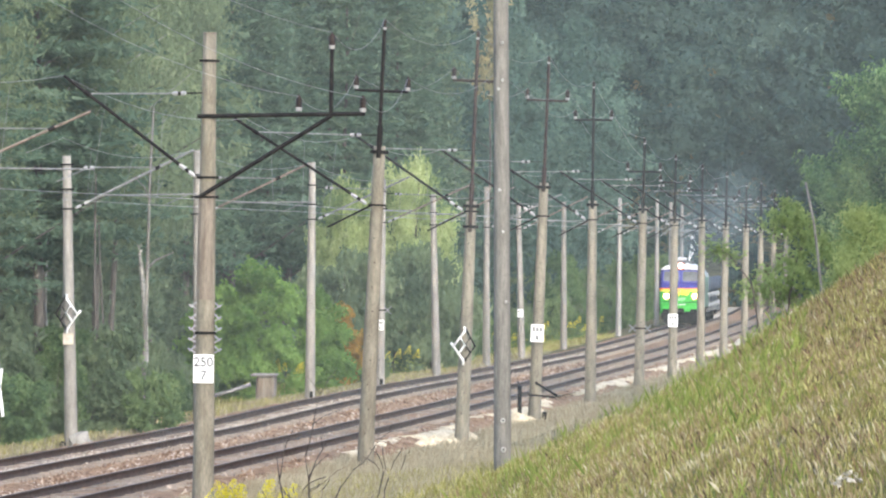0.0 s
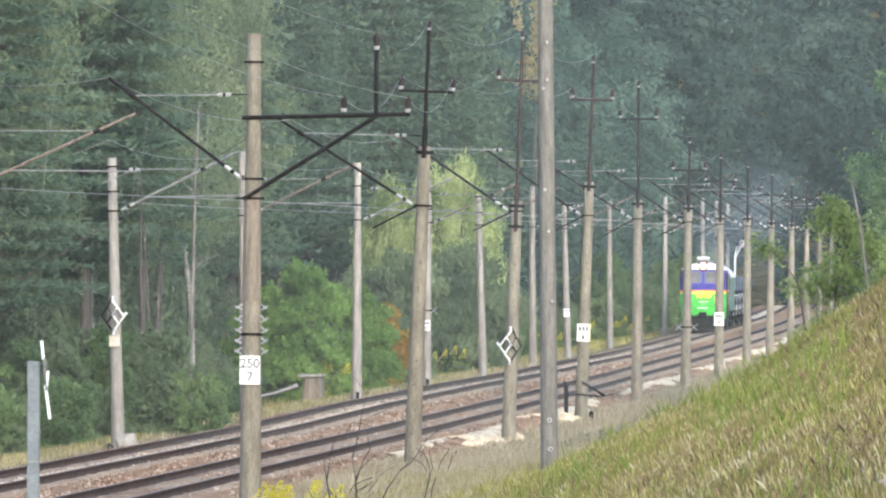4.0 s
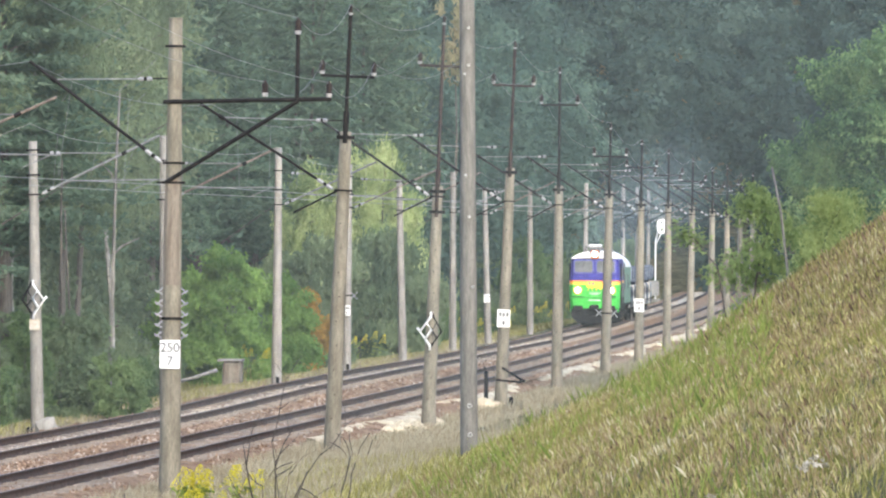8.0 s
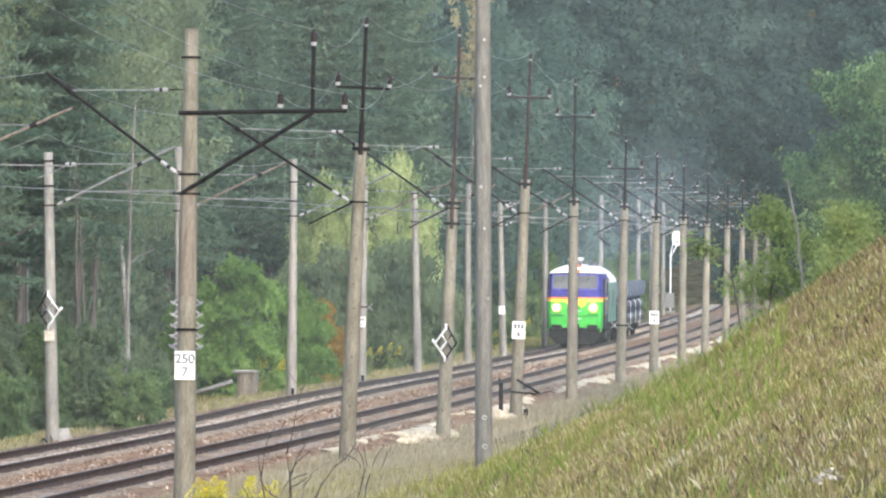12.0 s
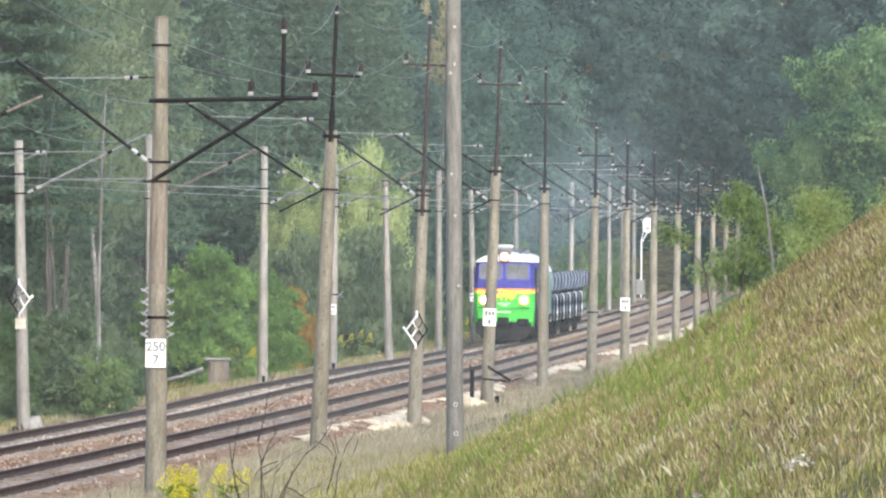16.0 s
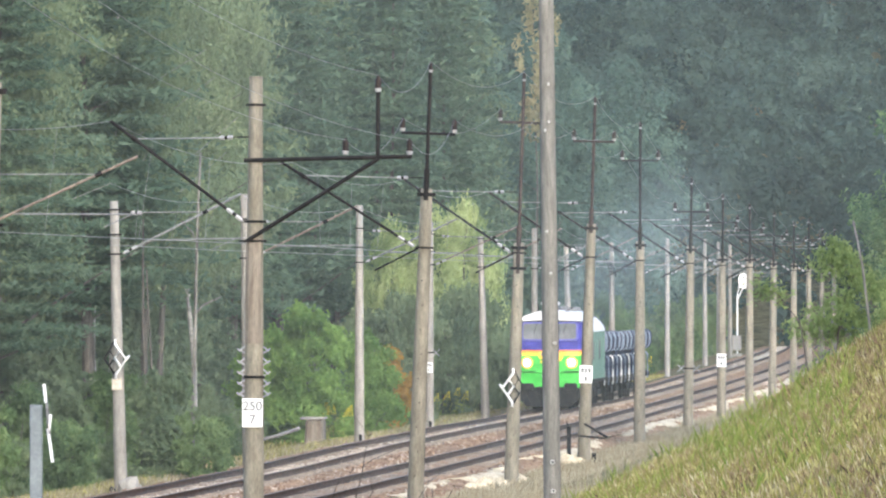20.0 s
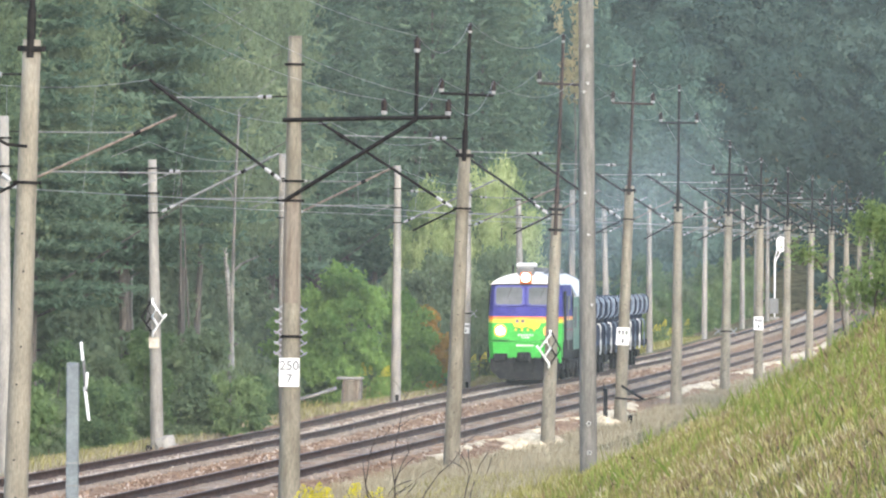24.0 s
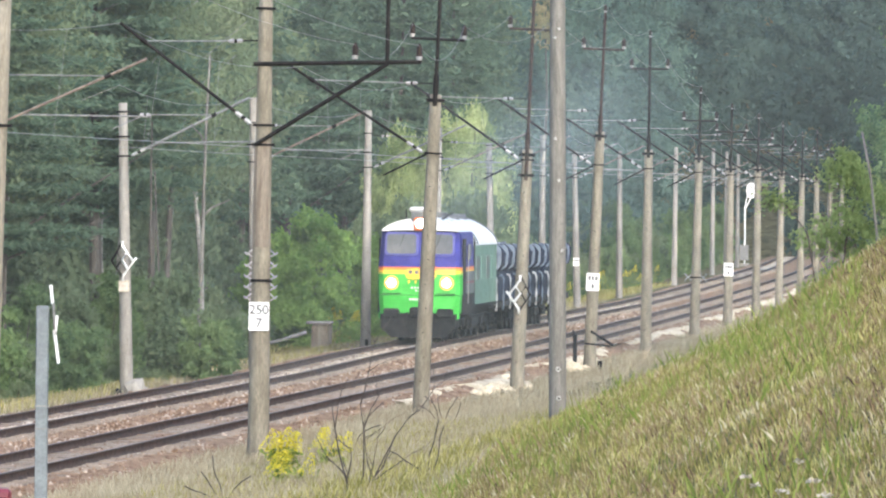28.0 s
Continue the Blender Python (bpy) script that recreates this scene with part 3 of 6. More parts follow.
def plate(pole, r, z, w, h, lines=()):
    bm = bmesh.new()
    box(bm, -w / 2, w / 2, -r - 0.05, -r - 0.03, z - h / 2, z + h / 2, 0.004)
    p = part("number_plate", bm, M["white"], pole, "white enamel plate with dark lettering")
    for k, t in enumerate(lines):
        zz = z + h * (0.22 - 0.46 * k)
        if t == "bar":
            b = bmesh.new()
            for j in range(3 if k == 0 else 1):
                x = (j - (1 if k == 0 else 0)) * w * 0.27
                box(b, x - w * 0.1, x + w * 0.1, -r - 0.056, -r - 0.0505, zz - h * 0.13, zz + h * 0.13)
            part("lettering", b, M["plate_black"], p)
        else:
            words(t, h * 0.46, M["plate_black"], p, pose(0, -r - 0.052, zz, 90, 0, 0))
    return p


def near_pole(y, base, top_c, top_s, cross, lean, plate_lines=None, plate_z=2.7, zc=None, steel="dark_steel", aside=0.0):
    """Concrete pole beside the nearer track, with a steel extension for three wires and a bracket arm over the track."""
    m = at_track(y, 3.16 + aside, base) @ pose(0, 0, 0, 0, lean, 0)
    p = thing("catenary_pole", "tapered concrete catenary pole with a dark steel wire extension", "pole", m, "catenary poles beside the nearer track")
    H = top_c - base
    r0, r1 = 0.215, 0.15
    rr = lambda z: r0 + (r1 - r0) * (z - base) / H
    shaft_part(p, H, r0, r1, M["concrete"])
    e0, e1 = H - (0.9 if y == 211 else 0.3), top_s - base
    ext = part("extension", bmesh_rods([((0.0, -0.1, e0), (0.0, -0.1, e1), 0.05), ((0.0, -0.1, e0), (0.0, -0.1, H + 0.5), 0.075)]), M[steel], p, "dark steel mast extension")
    for z in (H - 0.75, H - 0.15) if y == 211 else (H - 0.15,):
        collar(p, z, r1 + 0.015, 0.09)
    zx = cross - base
    arm = part("crossarm", bmesh_rods([((-0.68, -0.1, zx), (0.68, -0.1, zx), 0.035)]), M[steel], p)
    pin_insulator(arm, -0.66, -0.1, zx, 1.2)
    pin_insulator(arm, 0.66, -0.1, zx, 1.2)
    pin_insulator(ext, 0, -0.1, e1 - 0.02, 0.9)
    zc = (zc if zc else 6.3) - base
    collar(p, zc, rr(zc + base))
    cantilever(p, -1, zc, rr(zc + base), M["dark_steel"], 3.75 if y == 184 else 3.45)
    for k in range(9):
        z = 0.9 + k * 0.62
        bm = bmesh.new()
        a = 0.25 * (k % 2)
        r = rr(z + base)
        rod(bm, (r * math.sin(a) - 0.02, -r * math.cos(a) + 0.01, z), (r * math.sin(a) - 0.02, -r * math.cos(a) - 0.015, z), 0.018, 0.018, 6)
        part("bolt", bm, M["dark_steel"], p)
    if plate_lines is not None:
        plate(p, rr(plate_z), plate_z - base, 0.43, 0.58, plate_lines)
    return p, m


def far_pole(y, base, top, lean, zc=6.25, plate_z=None, aside=0.0):
    m = at_track(y, -SPACING - 3.1 + aside, base) @ pose(0, 0, 0, 0, lean, 0)
    p = thing("catenary_pole", "pale grey tapered concrete catenary pole", "pole", m, "catenary poles beside the farther track")
    H = top - base
    r0, r1 = 0.195, 0.12
    shaft_part(p, H, r0, r1, M["concrete_pale"])
    z = zc - base
    rr = r0 + (r1 - r0) * z / H
    collar(p, z, rr)
    collar(p, z + 1.25, rr - 0.012)
    collar(p, z + 0.55, rr)
    cantilever(p, 1, z, rr, M["zinc"] if y in (204, 266, 349) else M["rust_tube"], 4.3 if y == 179 else 3.6, 1.79 if y == 179 else 1.6, 0.76 if y == 179 else 0.7, "zinc" if y < 240 else "wire")
    if plate_z:
        plate(p, r0, plate_z - base, 0.3, 0.42, ("bar", "bar"))
    return p, m


# y, base, concrete top, steel top, crossarm, lean
NEAR = [(119, -0.4, 8.65, 11.9, 10.4, 1.75), (184, -0.4, 7.8, 10.75, 9.2, 2.2), (211, -0.5, 6.6, 11.3, 10.1, 2.0), (238, -0.5, 7.4, 11.3, 10.1, 2.0), (265, -0.5, 7.0, 11.1, 9.95, 0.3),
        (295, -0.5, 7.0, 9.5, 8.4, 1.0), (321, -0.5, 6.7, 9.2, 8.2, 0.6), (348, -0.5, 6.8, 9.1, 8.1, 0.3), (375, -0.5, 6.7, 9.0, 8.0, 0.8), (406, -0.5, 6.7, 8.8, 7.9, 0.4), (434, -0.5, 6.7, 9.2, 8.2, 0.2),
        (463, -0.5, 6.7, 9.0, 8.0, 0.5), (498, -0.5, 6.7, 9.3, 8.3, 0.5)]
near_tops = []
near_things = {}
for y, base, tc, ts, cx, lean in NEAR:
    lines = {238: ("bar", "bar"), 321: ("bar", "bar")}.get(y)
    p, m = near_pole(y, base, tc, ts, cx, lean, lines, 2.45 if y == 238 else 2.1, steel="brown_steel" if y in (211, 238) else "dark_steel", aside=-0.205 if y == 119 else 0.0)
    near_things[y] = (p, m, base)
    near_tops.append((y, [m @ Vector(q) for q in ((-0.66, -0.1, cx - base + 0.36), (0.66, -0.1, cx - base + 0.36), (0, -0.1, ts - base + 0.28))], m @ Vector((-3.45, 0, 6.3 - base + 2.05))))

FAR = [(179, 8.5, -0.5), (204, 7.75, -1.3), (231, 8.3, -0.8), (266, 8.35, 0.2), (293, 8.0, 0.5), (320, 7.6, -1.5), (349, 8.2, -0.2), (374, 7.6, -1.6), (410, 7.9, -0.3), (442, 7.9, -0.4), (474, 8.6, 0.3), (508, 8.4, 0), (540, 9.0, 0), (572, 9.0, 0), (605, 9.0, 0)]
far_tops = []
far_things = {}
for y, top, lean in FAR:
    p, m = far_pole(y, -0.55, top, lean, 6.7 if y == 179 else 6.25, {293: 2.1, 374: 1.9}.get(y), {231: 0.22, 179: -0.14}.get(y, 0.0))
    far_things[y] = (p, m)
    far_tops.append((y, m @ Vector((3.6, 0, 6.8 + 1.6))))


def feeder_pole():
    """Taller pole whose side arm carries the three wires, with the kilometre plate."""
    y, base = 152, -0.45
    m = at_track(y, 3.16, base) @ pose(0, 0, 0, 0, 0.45, 0)
    p = thing("catenary_pole", "tall concrete pole with braced side arm and white plate", "pole", m, "catenary poles beside the nearer track")
    H = 9.66 - base
    rr = lambda z: 0.235 - 0.095 * z / H
    shaft_part(p, H, 0.235, 0.14, M["concrete"])
    bm = bmesh.new()
    rod(bm, (0, 0, H), (0, 0, H + 0.05), 0.16, 0.13, 12)
    part("cap", bm, M["concrete"], p)
    # rust-stained length under the bracket collar
    st = bmesh.new()
    rod(st, (-0.012, -0.012, 4.55), (-0.012, -0.012, 6.75), rr(4.55) + 0.001, rr(6.75) + 0.001, 12)
    part("stained_length", st, M["rust_stain"], p, "rust-stained stretch of concrete")
    za = 8.0 - base
    arm = part("side_arm", bmesh_rods([((-0.22, -0.16, za - 0.06), (3.32, -0.16, za + 0.04), 0.045)]), M["dark_steel"], p, "dark steel side arm")
    part("brace", bmesh_rods([((-0.15, -0.19, za - 1.75), (2.6, -0.17, za - 0.02), 0.045)]), M["dark_steel"], arm)
    part("mast", bmesh_rods([((2.6, -0.16, za - 0.05), (2.6, -0.16, za + 1.45), 0.045)]), M["dark_steel"], arm)
    for x, z in ((1.92, za + 0.04), (3.27, za + 0.04), (2.6, za + 1.35)):
        pin_insulator(arm, x, -0.16, z, 1.15)
    for z in (H - 0.55, za - 1.75):
        collar(p, z, rr(z))
    # spiked anti-climb guard below the plate height
    gz = 3.85
    g = part("climb_guard", bmesh_rods([((0, 0, gz - 0.03), (0, 0, gz + 0.03), rr(gz) + 0.03)], 12), M["dark_steel"], p)
    for zz in (gz + 0.5, gz + 0.25, gz + 0.02, gz - 0.2, gz - 0.42):
        for sx in (-1, 1):
            part("spike", bmesh_rods([((sx * rr(zz), -0.05, zz), (sx * (rr(zz) + 0.15), -0.1, zz + 0.09), 0.017), ((sx * rr(zz), -0.05, zz + 0.14), (sx * (rr(zz) + 0.12), -0.1, zz + 0.04), 0.017)], 6), M["porcelain"], g)
    plate(p, rr(3.1), 3.1, 0.43, 0.6, ("250", "7"))
    zc = 6.66 - base
    collar(p, zc, rr(zc))
    cantilever(p, -1, zc, rr(zc), M["dark_steel"], 3.08, 2.1, 0.82, strut=False)
    tips = [m @ Vector((x, -0.16, z + 0.38)) for x, z in ((1.92, za), (3.27, za), (2.6, za + 1.35))]
    near_tops.append((y, tips, m @ Vector((-3.08, 0, zc + 2.1))))


feeder_pole()
near_tops.sort(key=lambda r: r[0])


def sagging(a, b, sag, n=10):
    a, b = Vector(a), Vector(b)
    return [a.lerp(b, t) - Vector((0, 0, 4 * sag * t * (1 - t))) for t in (k / n for k in range(n + 1))]


def tube(pts, r, n=5):
    """One connected round tube through the points."""
    bm = bmesh.new()
    rings = []
    for i, p in enumerate(pts):
        d = (Vector(pts[min(i + 1, len(pts) - 1)]) - Vector(pts[max(i - 1, 0)])).normalized()
        side = d.cross(Vector((0, 0, 1)))
        side = side.normalized() if side.length > 1e-4 else Vector((1, 0, 0))
        up = side.cross(d)
        rr = r(i / (len(pts) - 1)) if callable(r) else r
        rings.append([bm.verts.new(Vector(p) + (side * math.cos(a) + up * math.sin(a)) * rr) for a in (6.2832 * k / n for k in range(n))])
    for a, b in zip(rings, rings[1:]):
        for k in range(n):
            bm.faces.new((a[k], a[(k + 1) % n], b[(k + 1) % n], b[k])).smooth = True
    bm.faces.new(rings[0][::-1])
    bm.faces.new(rings[-1])
    return bm


def joined(chains):
    out = []
    for c in chains:
        out += c if not out else c[1:]
    return out


def wire(name, pts, radius, label):
    return tagged(part(name, tube(pts, radius), M["wire"]), label, "wire")


for k in range(3):
    wire("power_line_wire", joined([sagging(a[1][k], b[1][k], 0.55) for a, b in zip(near_tops, near_tops[1:])]), 0.005, "thin sagging wire along the pole tops")
for tops, u, nm in ((near_tops, 0.0, 2), (far_tops, -SPACING, 1)):
    mess = [sagging(a[nm], b[nm], 0.35) for a, b in zip(tops, tops[1:])]
    cont = [[Vector((centre(a[0]) + u + 0.25 * (-1) ** i, a[0], 6.35)), Vector((centre(b[0]) + u - 0.25 * (-1) ** i, b[0], 6.35))] for i, (a, b) in enumerate(zip(tops, tops[1:]))]
    wire("messenger_wire", joined(mess), 0.006, "sagging messenger wire over a track")
    wire("contact_wire", joined(cont), 0.009, "taut contact wire over a track")
    bm = bmesh.new()
    for ms, ct in zip(mess, cont):
        for k in (2, 5, 8):
            rod(bm, ms[k], ct[0].lerp(ct[1], k / 10), 0.004, 0.004, 4)
    tagged(part("dropper_wires", bm, M["wire"]), "thin dropper wires holding the contact wire", "wire", kind="stuff")


def lattice_sign(pole, x, y, z, flip):
    """Open rhombus sign of white bars, its darker half turned away."""
    f = flip
    flat = lambda pts, r: tube([(f * x, 0, z) for x, z in pts], r, 8)
    bm = flat([(0.1, 0.555), (0.1, 0.42), (-0.205, -0.02), (0.1, -0.42), (0.1, -0.555)], 0.04)
    part("white_bar", bm, M["white"], pole, "white zigzag rhombus bars", pose(x, y, z))
    part("white_bar", flat([(-0.03, 0.25), (0.13, 0.03), (-0.04, -0.23)], 0.038), M["white"], pole, "", pose(x, y, z))
    part("white_bar", flat([(-0.18, -0.04), (-0.29, 0.08)], 0.036), M["white"], pole, "", pose(x, y, z))
    part("dark_bar", flat([(0.27, 0.25), (0.14, 0.02), (0.3, -0.2)], 0.025), M["dark_steel"], pole, "", pose(x, y + 0.03, z))
    bm = flat([(0.13, 0.5), (0.42, 0.0), (0.13, -0.44)], 0.03)
    part("dark_bar", bm, M["dark_steel"], pole, "dark rear bars of the sign", pose(x, y + 0.03, z))


def climb_guard(pole, z, r):
    """A ring of short crossed spikes round a pole."""
    g = part("climb_guard", bmesh_rods([((0, 0, z - 0.03), (0, 0, z + 0.03), r + 0.025)], 12), M["dark_steel"], pole)
    for sx in (-1, 1):
        for dz in (-0.12, 0.12):
            part("spike", bmesh_rods([((sx * r, -0.05, z + dz), (sx * (r + 0.26), -0.12, z - dz * 1.2), 0.017)], 6), M["porcelain"], g)


climb_guard(near_things[295][0], 2.52, 0.19)
climb_guard(far_things[293][0], 3.25, 0.16)
lattice_sign(near_things[211][0], -0.12, -0.3, 2.88, 1)
lattice_sign(far_things[204][0], 0.08, -0.28, 3.85, -1)
bm = bmesh.new()
box(bm, -0.15, 0.15, -0.25, -0.23, 2.98, 3.3, 0.004)
part("small_plate", bm, M["umbel"], far_things[204][0], "faded pale plate")


def lone_pole():
    x, y = 1.42, 165.0
    p = thing("wooden_pole", "tall weathered grey pole with white porcelain bolts", "pole", pose(x, y, 0.0, 0, -0.6, 0))
    shaft_part(p, 13.2, 0.2, 0.165, M["pole_grey"])
    for z, dx in ((0.64, 0.02), (1.3, 0.01), (4.0, 0.1), (5.6, 0.03), (6.55, -0.05), (8.85, -0.06), (9.05, 0.03), (9.9, 0.03)):
        bm = bmesh.new()
        rod(bm, (dx, -0.17, z), (dx, -0.24, z), 0.06 if z < 2 else 0.035, 0.05 if z < 2 else 0.03, 8)
        b = part("porcelain_bolt", bm, M["porcelain"], p)
        if z < 2:
            bm = bmesh.new()
            rod(bm, (dx + 0.01, -0.235, z), (dx + 0.01, -0.25, z), 0.022, 0.022, 6)
            part("bolt_head", bm, M["dark_steel"], b)


lone_pole()


# ---------------------------------------------------------------- plants
def cards(c, size, rng, up=0.0, long=1.5, out=None, hang=0.0):
    """Single pointed leaves at the centres c, turned more or less along out."""
    n = len(c)
    nrm = rng.normal(0, 1, (n, 3))
    if out is not None:
        nrm = nrm * 0.5 + out * 1.0
        nrm[:, 2] += up
    else:
        nrm[:, 2] = np.abs(nrm[:, 2]) + up
    nrm /= np.linalg.norm(nrm, axis=1)[:, None]
    t = np.cross(nrm, rng.normal(0, 1, (n, 3)))
    t = t * (1 - hang) + np.array([0, 0, hang]) * rng.choice([-1.0, 1.0], (n, 1))
    t /= np.linalg.norm(t, axis=1)[:, None] + 1e-9
    b = np.cross(nrm, t)
    b /= np.linalg.norm(b, axis=1)[:, None] + 1e-9
    s = np.asarray(size)[:, None]
    t, b = t * s * long * 0.5, b * s * 0.5
    v = np.stack([c - t + b, c + t, c - t - b], 1)
    return v.reshape(-1, 3), np.arange(3 * n).reshape(n, 3)


def lobes_to_leaves(lobes, per, size, rng, flat=0.75, up=0.3, hang=0.0, long=1.5):
    """Leafy clumps: many small leaves over uneven lobes."""
    out, sz, way = [], [], []
    for c, r in lobes:
        k = max(6, int(per * r * r))
        d = rng.normal(0, 1, (k, 3))
        d /= np.linalg.norm(d, axis=1)[:, None]
        rad = r * (0.55 + 0.6 * rng.random(k)) * (1 + 0.28 * np.sin(5 * d[:, 0] + 3 * d[:, 2] + c[0]))
        out.append(np.asarray(c) + d * rad[:, None] * (1, 1, flat))
        sz.append(rng.uniform(0.6, 1.4, k) * size)
        way.append(d)
    return cards(np.concatenate(out), np.concatenate(sz), rng, up, long, np.concatenate(way), hang)


def crown_lobes(rng, h0, h1, R, n, shape=0.8, lobe=(0.2, 0.38)):
    out = []
    for k in range(n):
        t = (k + rng.random()) / n
        env = R * max(0.12, math.sin(math.pi * min(0.97, 0.14 + 0.83 * t)) ** shape)
        a = rng.random() * 6.283
        q = env * (0.35 + 0.6 * rng.random())
        out.append(((q * math.cos(a), q * math.sin(a), h0 + (h1 - h0) * t), R * rng.uniform(*lobe)))
    return out


def trunk_mesh(rng, h, r, limbs, mat, bend=0.4, low=0.35):
    bm = bmesh.new()
    pts = []
    x = y = 0.0
    for k in range(7):
        t = k / 6
        pts.append(((x, y, h * t), r * (1 - 0.85 * t)))
        x += rng.uniform(-bend, bend) * 0.5
        y += rng.uniform(-bend, bend) * 0.5
    for (p, a), (q, b) in zip(pts, pts[1:]):
        rod(bm, p, q, a, b, 8)
    for k in range(limbs):
        t = low + (0.95 - low) * k / max(1, limbs - 1)
        j = min(5, int(t * 6))
        p = Vector(pts[j][0]).lerp(Vector(pts[j + 1][0]), t * 6 - j)
        a, ln = rng.random() * 6.283, h * 0.2 * (1.25 - t) * rng.uniform(0.7, 1.3)
        q = p + Vector((math.cos(a) * ln, math.sin(a) * ln, ln * rng.uniform(0.3, 0.9)))
        rod(bm, p, q, r * 0.34 * (1.1 - t), r * 0.07, 5)
    me = bpy.data.meshes.new("trunk")
    bm.normal_update()
    bm.to_mesh(me)
    bm.free()
    me.materials.append(mat)
    return me


def tree_kind(seed, name, label, category, h, h0, R, lobes, per, size, leafmat, bark, r=0.16, shape=0.8, bend=0.4, flat=0.75, limbs=9, lobe=(0.2, 0.38), hang=0.35, long=2.1):
    rng = np.random.default_rng(seed)
    t = thing(name, label, category)
    part("trunk", trunk_mesh(rng, h * 0.93, r, limbs, M[bark], bend), None, t)
    v, f = lobes_to_leaves(crown_lobes(rng, h0, h, R, lobes, shape, lobe), per, size, rng, flat, 0.3, hang, long)
    part("crown", mesh_of("crown", v, f, M[leafmat]), None, t)
    return t


def pine_kind(seed, h, h0, R, size, needles):
    rng = np.random.default_rng(seed)
    t = thing("pine_tree", "tall dark green pine with layered boughs", "tree")
    part("trunk", trunk_mesh(rng, h * 0.97, 0.17, 4, M["bark"], 0.15, 0.2), None, t)
    cs, sz = [], []
    z = h0
    while z < h:
        tt = (z - h0) / (h - h0)
        ln = R * (1.05 - tt) ** 0.75 + 0.25
        a0 = rng.random() * 6.283
        for k in range(6):
            a = a0 + k * 1.047 + rng.uniform(-0.3, 0.3)
            l2 = ln * rng.uniform(0.6, 1.15)
            m = int(needles * l2 + 0.4 * needles)
            q = l2 * rng.random(m) ** 0.55
            w = 0.14 + 0.2 * q
            cs.append(np.stack([q * math.cos(a) + rng.normal(0, 1, m) * w, q * math.sin(a) + rng.normal(0, 1, m) * w, z + 0.22 * q - 0.05 * q * q + rng.normal(0, 0.1, m)], -1))
            sz.append(rng.uniform(0.7, 1.3, m) * size)
        z += rng.uniform(0.5, 0.85)
    v, f = cards(np.concatenate(cs), np.concatenate(sz), rng, 0.9, 2.6)
    part("crown", mesh_of("crown", v, f, M["needle"]), None, t)
    return t


def ground_z(x, y):
    return float(height(x, y)) + float(far_rise(x, y))


def plant(kind, x, y, turn, scale=1.0, first=[], sink=0.1):
    m = pose(x, y, ground_z(x, y) - sink, 0, 0, turn)
    if kind not in first:
        first.append(kind)
        kind.matrix_basis = m
        ob = kind
    else:
        ob = copy_thing(kind, m)
    ob.scale = (scale, scale, scale * 1.0)
    return ob


